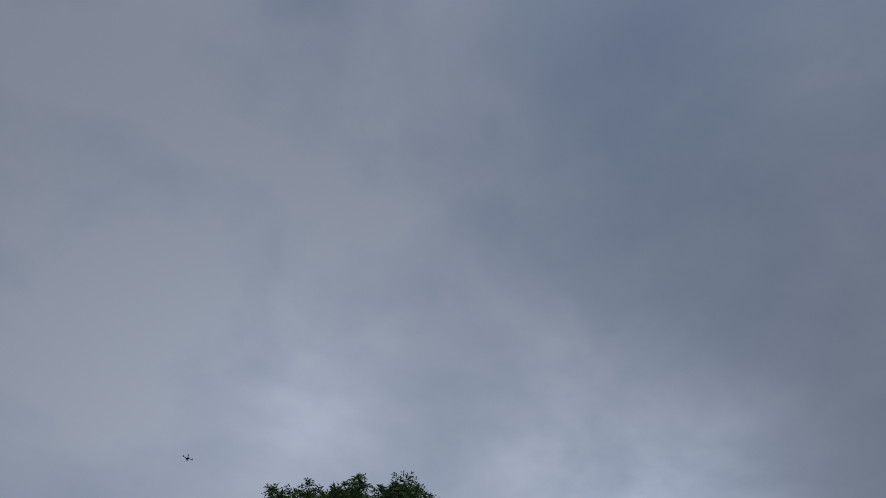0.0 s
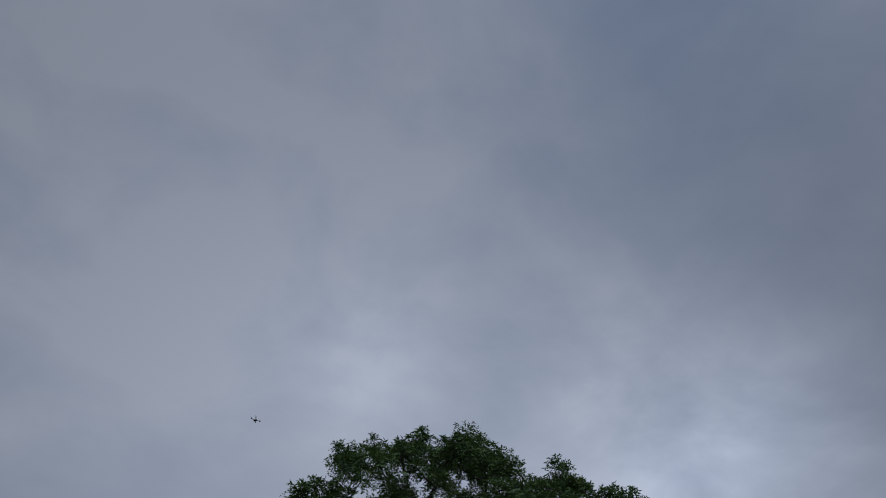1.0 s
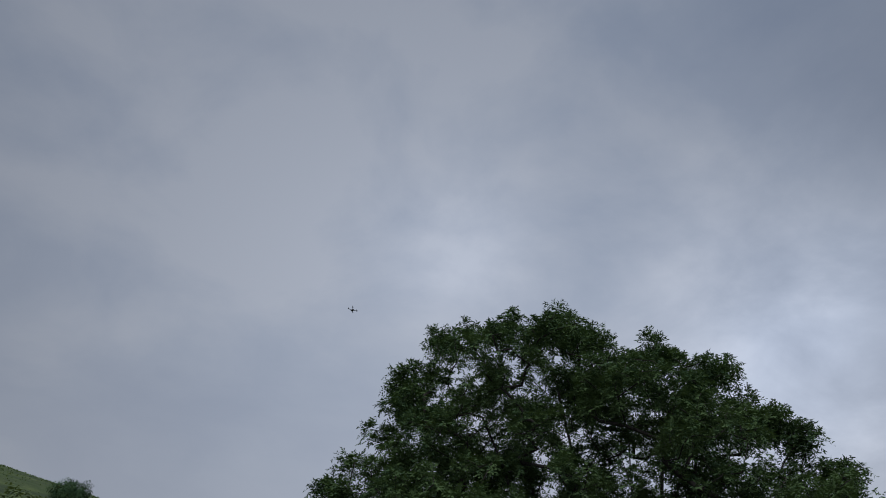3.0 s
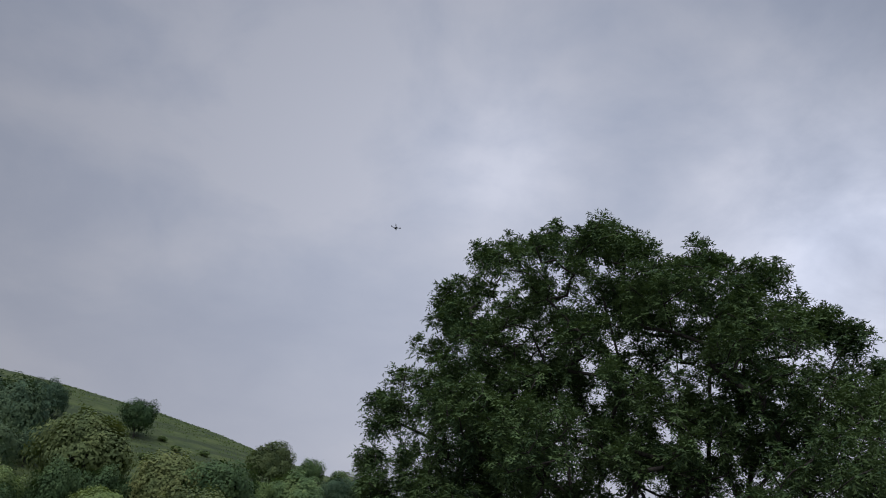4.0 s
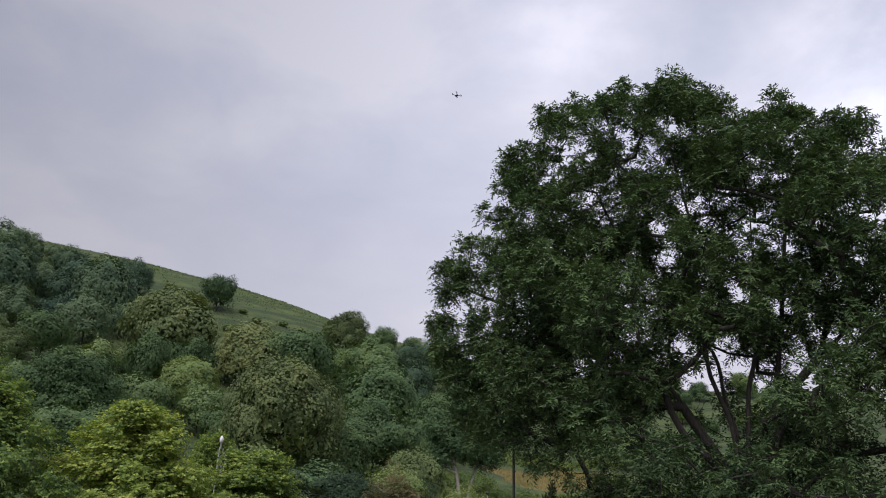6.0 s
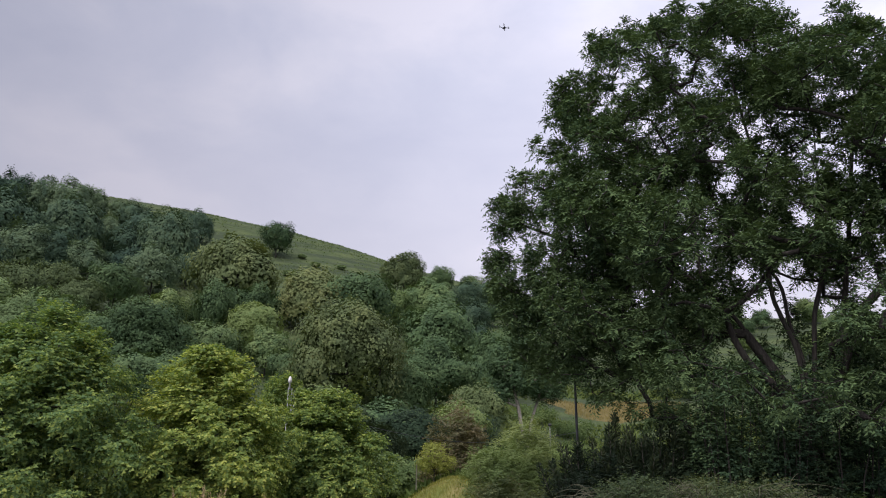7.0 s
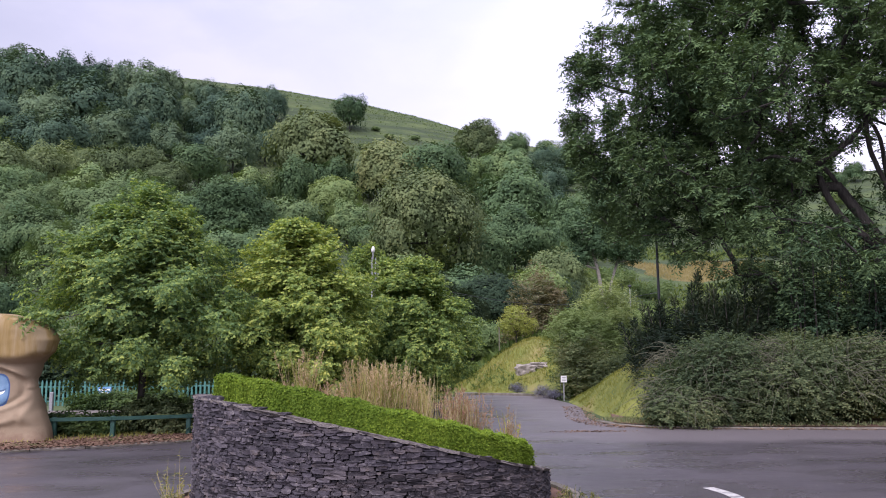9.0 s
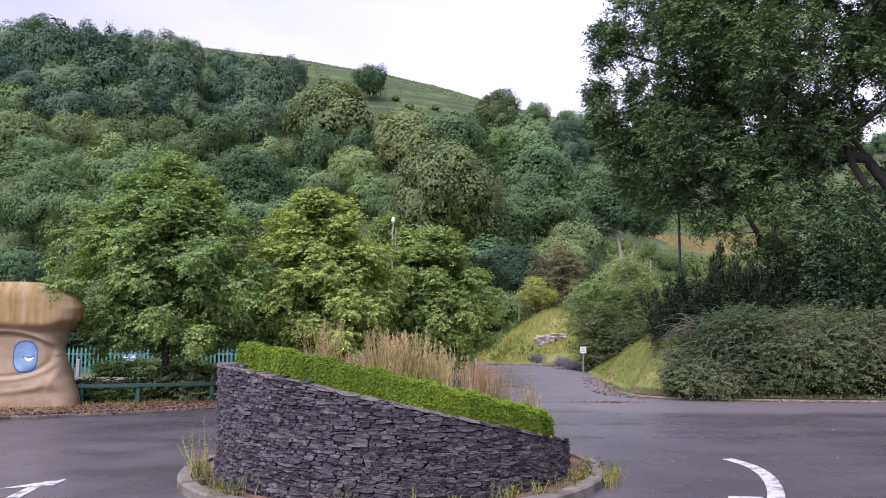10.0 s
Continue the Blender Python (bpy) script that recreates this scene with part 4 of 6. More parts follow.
stood = [(k[1], k[2]) for k in KEY]
for _ in range(9000):
    a, r = wood_rng.uniform(-38, 36), math.sqrt(wood_rng.uniform(52 ** 2, 246 ** 2))
    if not is_wood(a, r) or (r < 75 and 2 < a < 20) or (r < 136 and 10 < a < 28):
        continue
    x, y = r * math.sin(radians(a)), r * math.cos(radians(a))
    if any((x - p) ** 2 + (y - q) ** 2 < (3.6 + r * 0.016) ** 2 for p, q in stood):
        continue
    if len(stood) > 190:
        break
    stood.append((x, y))
    kind = int(wood_rng.choice([5, 5, 6])) if a < -12 and r > 150 else int(wood_rng.choice([0, 0, 1, 3, 1, 4]))
    place_tree(kind, x, y, wood_rng.uniform(0.75, 1.1) * (3.6 if r < 115 else 4.6 if r < 160 else 6.0), wood_rng.uniform(1.05, 1.4), wood_rng.uniform(0, 6.28), WOOD_LABEL.get(kind, "low dark green tree between the taller ones"))

# ---- shrubs ----
def shrub(name, label, at, radii, seed, leaf_mat, n_puff, puff_r, n_spray, n_leaf, spray_len, ll, lw, droop=0.2, category="shrub", up=0.0, tri=True):
    rng = np.random.default_rng(seed)
    rx, ry, rz = radii
    base = tagged(empty(name, at), label, category)
    lobes = [(0, 0, rz * 0.45, rx * 0.75, ry * 0.75, rz * 0.5)]
    for i in range(7):
        a = i * 0.9 + rng.uniform(-0.3, 0.3)
        lobes.append((rx * 0.6 * math.cos(a), ry * 0.6 * math.sin(a), rz * rng.uniform(0.28, 0.62), rx * 0.42, ry * 0.42, rz * 0.3))
    puffs = lobe_points(rng, lobes, n_puff, 0.6)
    puffs[:, 2] = np.maximum(puffs[:, 2], 0.12)
    P, par = grow(rng, [(0, 0, -0.1), (0, 0, 0.1), (0, 0, rz * 0.25)], puffs[: n_puff // 2], 0.45)
    V, F = tubes(branch_chains(P, par, 0.006), 5)
    part("stem", data_mesh("stem", V, F, True), M["bark"], base)
    q = spray_leaves(rng, puffs, puff_r, n_spray, n_leaf, spray_len, ll, lw, droop, np.array([0, 0, -up]), tri)
    part("foliage", quad_mesh("foliage", q), leaf_mat, base)
    return base


def arching_canes(bush, radii, seed, n=150):
    """Pale arching canes over the outside of a bush."""
    rng = np.random.default_rng(seed)
    rx, ry, rz = radii
    chains = []
    for _ in range(n):
        a, up = rng.uniform(2.9, 6.6), rng.uniform(0.2, 1.0)
        wide = math.sqrt(1 - 0.6 * up * up)
        p = np.array([rx * 1.1 * math.cos(a) * wide, ry * 1.1 * math.sin(a) * wide, rz * (0.2 + 0.72 * up)])
        out = np.array([math.cos(a), math.sin(a), 0]) + rng.normal(size=3) * 0.5
        length = rng.uniform(0.22, 0.55)
        line = [p + out * length * f + np.array([0, 0, 0.4 * length * f - 0.75 * length * f * f]) for f in np.linspace(-0.3, 1, 6)]
        chains.append([(q, 0.0085 * (1 - 0.7 * k / 5)) for k, q in enumerate(line)])
    V, F = tubes(chains, 4)
    part("cane", data_mesh("cane", V, F, True), M["cane"], bush, "pale arching twigs", "stuff")


arching_canes(shrub("spreading_bush", "wide twiggy cotoneaster bush with small dull leaves above the kerb", (6.95, 18.4, 0.02), (1.7, 1.25, 2.15), 31, M["bush_leaf"], 360, 0.30, 22, 8, 0.34, 0.070, 0.042, droop=0.3, tri=True), (1.6, 1.15, 2.0), 131, 240)
arching_canes(shrub("spreading_bush", "wide twiggy cotoneaster bush with small dull leaves above the kerb", (9.2, 18.15, 0.02), (1.9, 1.35, 2.15), 32, M["bush_leaf"], 360, 0.30, 22, 8, 0.34, 0.070, 0.042, droop=0.3, tri=True), (1.85, 1.3, 2.1), 132, 320)
arching_canes(shrub("spreading_bush", "low twiggy cotoneaster spreading to the kerb", (5.95, 17.95, 0.02), (0.85, 0.7, 0.95), 39, M["bush_leaf"], 140, 0.24, 20, 8, 0.30, 0.068, 0.042, droop=0.3), (0.85, 0.7, 0.95), 133, 110)
shrub("bramble_bush", "dense bramble bush with mid green leaves", (12.2, 17.8, 0.04), (2.0, 1.2, 1.7), 33, M["bramble_leaf"], 260, 0.28, 18, 5, 0.22, 0.10, 0.075)
shrub("bramble_bush", "dense bramble bush with mid green leaves", (15.8, 17.6, 0.04), (2.0, 1.2, 1.5), 30, M["bramble_leaf"], 220, 0.28, 16, 5, 0.22, 0.10, 0.075)
shrub("willow_bush", "rounded green willow bush by the road", (6.6, 31.8, 0.0), (1.5, 1.3, 4.0), 34, M["willow_leaf"], 260, 0.33, 20, 6, 0.26, 0.12, 0.045)
shrub("willow_bush", "tall pale grey-green willow bush by the road", (7.7, 33.0, 0.2), (1.5, 1.3, 5.0), 44, M["sallow_leaf"], 240, 0.36, 20, 6, 0.28, 0.12, 0.045, up=1.0)
shrub("round_bush", "rounded leafy green bush on the bank", (8.6, 33.5, 0.6), (1.5, 1.4, 2.9), 35, M["bramble_leaf"], 180, 0.35, 18, 6, 0.26, 0.12, 0.065)
shrub("roadside_bush", "dark dense bush at the foot of the bank", (6.1, 30.6, 0.0), (1.1, 0.8, 2.7), 36, M["bush_leaf"], 150, 0.25, 20, 6, 0.22, 0.09, 0.05)
shrub("roadside_bush", "dark dense bush behind the grass bank", (7.6, 29.8, 0.2), (1.2, 0.9, 1.9), 29, M["bush_leaf"], 170, 0.28, 20, 6, 0.22, 0.09, 0.05)
shrub("russet_bush", "tall bush with brownish-red tinged leaves", (6.4, 44.5, 0.2), (1.7, 1.4, 7.0), 37, M["russet_leaf"], 280, 0.45, 18, 6, 0.32, 0.15, 0.08)
make_tree("gold_tree", "small staked tree with golden yellow leaves", (4.75, 40.0, 2.35), [(0, 0, -0.9), (0, 0, 0.0), (0.02, 0, 0.5), (0, 0, 0.9)],
          [(-0.4, 0, 0.85, 0.5, 0.5, 0.3), (0.45, 0, 0.9, 0.5, 0.5, 0.3), (0, -0.2, 1.3, 0.55, 0.5, 0.35), (-0.05, 0, 1.65, 0.3, 0.3, 0.2)], 38, 66, 0.26, 11, 6, 0.22, 0.09, 0.055, M["gold_leaf"], M["bark"], 0.008, step=0.3)
for i, (x, y, w, h) in enumerate(((12.5, 57, 2.2, 2.6), (16.5, 63, 2.6, 2.4), (14.0, 70, 2.4, 2.6), (20.5, 72, 2.8, 2.8), (24.0, 80, 3.0, 2.6), (18.0, 82, 2.6, 2.2), (27.5, 74, 3.0, 3.2), (29.5, 99, 3.4, 2.6), (46.0, 106, 3.6, 3.2), (26.5, 108, 3.4, 3.0))):
    shrub("scrub_bush", "low green scrub bush on the slope", (x, y, float(ground_z(x, y)) - 0.1), (w, w * 0.8, h), 140 + i, M["willow_leaf" if i % 2 else "bramble_leaf"], 110, 0.5, 16, 5, 0.34, 0.19, 0.1, tri=True)
shrub("scrub_bush", "pale green scrub bush on the slope", (8.6, 50, 0.6), (3.0, 2.2, 4.2), 39, M["willow_leaf"], 220, 0.5, 18, 6, 0.34, 0.17, 0.08)
shrub("ivy_patch", "low dark ivy behind the rail", (-5.3, 17.3, 0.02), (1.5, 0.6, 0.75), 40, M["bush_leaf"], 170, 0.2, 20, 5, 0.15, 0.075, 0.06)
shrub("ivy_patch", "low dark ivy behind the rail", (-7.2, 17.0, 0.02), (1.0, 0.5, 0.4), 41, M["bramble_leaf"], 130, 0.2, 20, 5, 0.15, 0.075, 0.06)
shrub("low_hedge", "straggly yellow-green shrubs before the green fence", (-9.5, 26.5, -0.05), (2.4, 0.8, 0.5), 42, M["bramble_leaf"], 170, 0.25, 18, 5, 0.2, 0.1, 0.07)
shrub("low_hedge", "straggly yellow-green shrubs before the green fence", (-5.2, 26.8, -0.05), (2.2, 0.8, 0.5), 43, M["bramble_leaf"], 170, 0.25, 18, 5, 0.2, 0.1, 0.07)


def conifer(at, height, radius, seed, label):
    """A dark upright conifer: many steep plumes."""
    rng = np.random.default_rng(seed)
    base = tagged(empty("conifer", at), label, "tree", "dark conifers under the ash")
    chains, quads = [], []
    for i in range(30):
        a, r = rng.uniform(0, 6.28), radius * math.sqrt(rng.uniform(0.02, 1))
        h = height * rng.uniform(0.35, 1.0) * (1 - 0.35 * r / radius)
        foot, tip = np.array([0.15 * math.cos(a), 0.15 * math.sin(a), 0.1]), np.array([r * math.cos(a), r * math.sin(a), h])
        line = [foot + (tip - foot) * f + np.array([0, 0, -0.25 * math.sin(math.pi * f)]) for f in np.linspace(0, 1, 6)]
        chains.append([(p, 0.045 * (1 - 0.85 * k / 5)) for k, p in enumerate(line)])
        n = 560
        f = rng.uniform(0.12, 1, n)
        c = foot + (tip - foot) * f[:, None]
        c[:, 2] -= 0.25 * np.sin(math.pi * f)
        d = unit(rng.normal(size=(n, 3)))
        c += d * (0.36 * (1.05 - f) ** 0.6 * rng.uniform(0.1, 1, n))[:, None]
        quads.append(leaves(rng, c, d * 1.1 + unit(tip - foot) + np.array([0, 0, 0.2]), 0.15, 0.05, tri=True))
    V, F = tubes(chains, 5)
    part("trunk", data_mesh("trunk", V, F, True), M["bark"], base)
    part("foliage", quad_mesh("foliage", np.concatenate(quads)), M["conifer_leaf"], base)
    return base


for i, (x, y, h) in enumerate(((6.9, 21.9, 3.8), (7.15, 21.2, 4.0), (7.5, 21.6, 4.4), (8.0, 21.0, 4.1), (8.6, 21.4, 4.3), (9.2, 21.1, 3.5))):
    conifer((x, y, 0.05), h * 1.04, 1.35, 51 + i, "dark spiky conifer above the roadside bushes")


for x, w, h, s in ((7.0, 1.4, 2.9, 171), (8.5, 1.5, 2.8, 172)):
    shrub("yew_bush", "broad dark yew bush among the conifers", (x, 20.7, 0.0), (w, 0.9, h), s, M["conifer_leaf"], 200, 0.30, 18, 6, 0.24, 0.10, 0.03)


def sapling_clump(at, seed):
    """Close-standing thin dark stems with a thin veil of leaves."""
    rng = np.random.default_rng(seed)
    base = tagged(empty("sapling_clump", at), "close thin dark saplings with sparse leaves under the ash", "saplings")
    tops = []
    for k in range(15):
        x, y, h = rng.uniform(-1.0, 1.0), rng.uniform(-0.5, 0.5), rng.uniform(3.2, 5.2)
        lean = rng.uniform(-0.5, 0.5, 2)
        line = [np.array([x + lean[0] * f * f + rng.normal() * 0.04, y + lean[1] * f, h * f]) for f in np.linspace(0, 1, 7)]
        V, F = tubes([[(q, 0.034 * (1 - 0.75 * e / 6)) for e, q in enumerate(line)]], 5)
        part("stem", data_mesh("stem", V, F, True), M["bark"], base)
        tops += [line[e] + rng.normal(size=3) * 0.16 for e in (1, 2, 3, 3, 4, 4, 5, 5, 6, 6)]
    q = spray_leaves(rng, np.array(tops), 0.34, 12, 6, 0.28, 0.11, 0.06, 0.3, np.array([0, 0, 0.0]), True, 0.5)
    part("foliage", quad_mesh("foliage", q), M["ash_leaf"], base)


for i, (x, y) in enumerate(((10.2, 20.3), (11.9, 20.0), (13.6, 19.8), (15.4, 19.4), (11.0, 22.4), (13.0, 21.9))):
    sapling_clump((x, y, 0.0), 160 + i)


# leaf colour darker than the bushes', to put the ash's shade into it
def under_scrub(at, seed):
    return shrub("undergrowth_bush", "tall thin undergrowth beneath the ash, leaves darkened for its shade", at, (1.6, 1.1, 3.7), seed, M["yew_shade_leaf"], 180, 0.36, 11, 6, 0.30, 0.12, 0.07, tri=True)


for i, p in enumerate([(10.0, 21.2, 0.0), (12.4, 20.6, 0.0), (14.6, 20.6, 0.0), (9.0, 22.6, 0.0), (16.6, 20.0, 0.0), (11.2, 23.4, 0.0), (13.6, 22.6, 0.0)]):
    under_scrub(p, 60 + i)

# a pale-stemmed tree on the slope behind
slope_tree = make_tree("slope_tree", "dark tree with two pale leaning stems on the slope", (21.3, 90.0, float(ground_z(21.3, 90.0))), [(0, 0, -0.3), (0, 0, 0.1), (0.02, 0, 0.4)],
          [(-2.2, 0, 4.0, 1.0, 1.0, 0.8), (-1.2, 0, 5.8, 1.3, 1.3, 1.1), (1.6, 0, 4.6, 1.2, 1.2, 0.9), (2.4, 0.3, 5.7, 1.1, 1.1, 1.0), (0.2, -0.8, 5.0, 1.2, 1.1, 0.9), (0.2, -0.6, 6.9, 1.4, 1.3, 1.2), (0.4, 0.4, 8.4, 0.9, 0.9, 0.9)], 71, 230, 0.42, 26, 6, 0.34, 0.18, 0.09, M["deep_leaf"], M["pale_bark"], 0.026,
          stems=[[(-0.35, 0, 1.4), (-0.5, 0, 2.6), (-0.9, 0, 4.4)], [(0.25, 0.1, 1.3), (0.55, 0.1, 2.5), (1.2, 0.1, 4.4)]])
slope_tree.scale = (1.6, 1.6, 1.6)


# ---- hill cover ----
def hay_z(x, y):
    e = np.minimum(np.minimum(x - 34, 52 - x), np.minimum(y - 110, 123 - y)) + 1.6 * np.sin(x * 0.6 + y * 0.2) + 1.3 * np.sin(y * 0.9 + x * 0.33) + 2.0
    return ground_z(x, y) - 0.3 + np.clip(e * 0.2, 0, 0.36)


bank("hay_field", 31, 62, 107, 127, hay_z, M["hay"], "dry straw-coloured field on the lower slope", 60)


def scatter(name, label, n, pick, size, wide, mat, seed, tilt=0.6, category="plants", flat=False):
    rng = np.random.default_rng(seed)
    p = pick(rng, n)
    d = unit(rng.normal(size=(len(p), 3)) * tilt + np.array([0, 0, 1.0]))
    if flat:
        d = unit(rng.normal(size=(len(p), 3)) * np.array([1, 1, 0.12]))
    q = leaves(rng, p, d, size, wide, 0.3, (0, 0, 1) if flat else (0, -1, 0.4), 0.25 if flat else 0.7, not flat)
    ob = part(name, quad_mesh(name, q), mat)
    return tagged(ob, label, category, kind="stuff")


def hill_points(rng, n):
    a = np.radians(rng.uniform(-42, 30, n))
    r = np.sqrt(rng.uniform(44 ** 2, 262 ** 2, n))
    x, y = r * np.sin(a), r * np.cos(a)
    drift = np.sin(x * 0.21 + 2 * np.sin(y * 0.13)) + np.sin(y * 0.17 + x * 0.05)
    keep = (drift + rng.normal(size=n) * 0.6 > -0.5) & ~((x > 26) & (x < 61) & (y > 107) & (y < 128))
    x, y = x[keep], y[keep]
    return np.stack([x, y, ground_z(x, y) - 0.1], -1)


scatter("bracken", "bracken and rough scrub over the open hillside", 100000, hill_points, 0.42, 0.36, M["bracken"], 81, 1.3)


def side_points(rng, n):
    x, y = rng.uniform(12, 60, n), rng.uniform(72, 138, n)
    k = (np.sin(x * 0.35 + 2 * np.sin(y * 0.21)) + np.sin(y * 0.3) + rng.normal(size=n) * 0.5 > -0.6) & ~((x > 31) & (x < 62) & (y > 107) & (y < 127))
    x, y = x[k], y[k]
    return np.stack([x, y, ground_z(x, y) - 0.08], -1)


def hay_points(rng, n):
    x, y = rng.uniform(32, 61, n), rng.uniform(108, 126, n)
    z = hay_z(x, y)
    k = z > ground_z(x, y) - 0.05
    return np.stack([x, y, z], -1)[k]


scatter("dry_field_grass", "long dry straw-coloured grass of the field", 14000, hay_points, 0.5, 0.07, M["hay_blade"], 94, 0.5, "grass")
scatter("bracken", "bright bracken beside the dry field", 22000, side_points, 0.62, 0.3, M["bracken"], 91)


def low_points(rng, n):
    x, y = rng.uniform(-5, 9, n), rng.uniform(40, 62, n)
    return np.stack([x, y, np.maximum(ground_z(x, y), mound_z(x, y)) - 0.05], -1)


scatter("bracken", "bright bracken slope behind the mound", 26000, low_points, 0.5, 0.2, M["bracken"], 82)


def mound_points(rng, n):
    x, y = rng.uniform(-3, 9, n), rng.uniform(35, 44, n)
    z = mound_z(x, y)
    k = z > 0.0
    return np.stack([x, y, z], -1)[k]


def bank_points(rng, n):
    x, y = rng.uniform(4.9, 11, n), rng.uniform(20.5, 37, n)
    z = right_bank_z(x, y)
    k = z > 0.0
    return np.stack([x, y, z], -1)[k]


scatter("rough_grass", "long rough grass on the mound", 30000, mound_points, 0.17, 0.022, M["blade"], 83, 0.45, "grass")
scatter("mound_weeds", "dark docks and bracken among the mound's grass", 5000, lambda rng, n: (lambda p: p[np.sin(p[:, 0] * 2.3 + np.sin(p[:, 1] * 1.9)) + np.sin(p[:, 1] * 1.3 + p[:, 0]) + rng.normal(size=len(p)) * 0.4 > 0.7])(mound_points(rng, n)), 0.26, 0.09, M["bracken"], 89, 0.9)
scatter("mown_grass", "short mown grass on the bank", 30000, bank_points, 0.10, 0.018, M["blade"], 84, 0.6, "grass")


def edge_points(line, off0, off1, z):
    def pick(rng, n):
        pts = np.array(line)
        i = rng.integers(0, len(pts) - 1, n)
        f = rng.uniform(0, 1, n)[:, None]
        p = pts[i] * (1 - f) + pts[i + 1] * f
        t = unit(pts[i + 1] - pts[i])
        q = p + np.stack([-t[:, 1], t[:, 0]], 1) * rng.uniform(off0, off1, n)[:, None]
        return np.concatenate([q, np.full((n, 1), z)], 1)
    return pick


scatter("verge_grass", "thin grass and weeds along the verge", 3500, edge_points(LEFT_EDGE[14:48], 1.1, 2.6, 0.05), 0.09, 0.014, M["blade"], 85, 0.6, "grass")
scatter("verge_grass", "thin grass and weeds below the bushes", 4200, edge_points(RIGHT_EDGE[26:60], 0.12, 0.9, 0.05), 0.10, 0.020, M["bush_leaf"], 86, 0.6, "grass")


def litter_points(rng, n):
    return edge_points(LEFT_EDGE[14:46], -0.3, 1.3, 0.062)(rng, n)


scatter("leaf_litter", "brown fallen leaves along the kerb", 9000, litter_points, 0.06, 0.045, M["litter"], 87, 3.0, "leaves", True)


def road_litter(rng, n):
    p = edge_points(RIGHT_EDGE[16:34], -0.55, 0.25, 0.008)(rng, n)
    return p[rng.uniform(size=n) < 0.8]


scatter("leaf_litter", "brown fallen leaves washed against the road's edge", 1100, road_litter, 0.06, 0.045, M["dry_litter"], 88, 3.0, "leaves", True)

scatter("leaf_litter", "thin line of brown leaves along the kerb below the bushes", 1300, edge_points(RIGHT_EDGE[30:62], -0.16, 0.02, 0.008), 0.055, 0.04, M["dry_litter"], 92, 3.0, "leaves", True)


def drift_points(rng, n):
    return np.stack([3.55 + rng.normal(size=n) * 0.45, 17.0 + rng.normal(size=n) * 0.10, np.full(n, 0.008)], -1)


scatter("leaf_litter", "small drift of brown leaves lying on the road", 260, drift_points, 0.05, 0.04, M["dry_litter"], 93, 3.0, "leaves", True)

M["petal"] = leaf_material("pale_fleck", (0.20, 0.19, 0.17), (0.30, 0.28, 0.25), (0.42, 0.40, 0.36), through_part=0.0)


def fleck_points(rng, n):
    return np.stack([rng.uniform(2.5, 9.0, n), rng.uniform(9.0, 16.2, n), np.full(n, 0.006)], -1)


scatter("road_flecks", "scattered small pale flecks and petals on the asphalt", 110, fleck_points, 0.024, 0.02, M["petal"], 95, 3.0, "litter", True)

# ---- the planted island with its slate wall ----
CX, CY, WALL_R, KERB_R = -0.54, 8.88, 1.92, 2.3


def wall_top(x, y):
    return 0.825 - 0.225 * (x + 0.55) - 0.101 * (y - 8.46)


def on_ring(th, r):
    """A point on the island's ring; th = 0 towards -y, positive towards +x."""
    return CX + r * math.sin(th), CY - r * math.cos(th)


ring = [on_ring(2 * math.pi * k / 64, KERB_R) for k in range(65)]
kerb_strip("kerb_island", ring, "rounded concrete kerb ring of the island", 0.10, 0.13, 0.6)
bed = bmesh.new()
bmesh.ops.create_circle(bed, cap_ends=True, segments=64, radius=KERB_R - 0.1, matrix=Matrix.Translation((CX, CY, 0.065)))
tagged(part("island_bed", bed, M["soil"]), "weedy soil strip inside the kerb ring", "soil", kind="structure")

planter = tagged(empty("slate_planter", (CX, CY, 0.0)), "round dry-stone slate planter with a slanting top", "planter")


def core_mesh():
    n, V, F = 72, [], []
    for k in range(n):
        th = 2 * math.pi * k / n
        for r, top in ((WALL_R - 0.07, 0), (WALL_R - 0.07, 1), (WALL_R - 0.24, 1), (WALL_R - 0.24, 2)):
            x, y = on_ring(th, r)
            z = (0.0, wall_top(x, y) - 0.035, wall_top(x, y) - 0.12)[top]
            V.append((x - CX, y - CY, z))
    for k in range(n):
        a, b = 4 * k, 4 * ((k + 1) % n)
        for j in range(3):
            F.append((a + j, b + j, b + j + 1, a + j + 1))
    F.append(tuple(4 * k + 3 for k in range(n)))
    return data_mesh("core", V, F)


part("core", core_mesh(), [M["core"]], planter, "dark packed core of the wall")


def stone_shape(rng):
    """A rough slate slab, one unit each way, its face towards -y, thinner at its ends."""
    j = lambda s: rng.uniform(-s, s)
    e1, e2 = rng.uniform(0.45, 1.0, 2)
    rim = [(-0.5, -0.5 * e1), (-0.2, -0.5), (0.2, -0.5), (0.5, -0.5 * e2), (0.5, 0.5 * e2), (0.2, 0.5), (-0.2, 0.5), (-0.5, 0.5 * e1)]
    rim = [(x + j(0.05), z + j(0.10)) for x, z in rim]
    V = []
    for y, k in ((0.5, 1.0), (-0.36, 1.0), (-0.5, 0.86)):
        for x, z in rim:
            V.append((x * (k + 1) / 2, y + j(0.12), z * k + (j(0.08) if k < 1 else 0)))
    F = [tuple(range(7, -1, -1)), tuple(range(16, 24))]
    for b in (0, 8):
        for i in range(8):
            F.append((b + i, b + (i + 1) % 8, b + 8 + (i + 1) % 8, b + 8 + i))
    return V, F


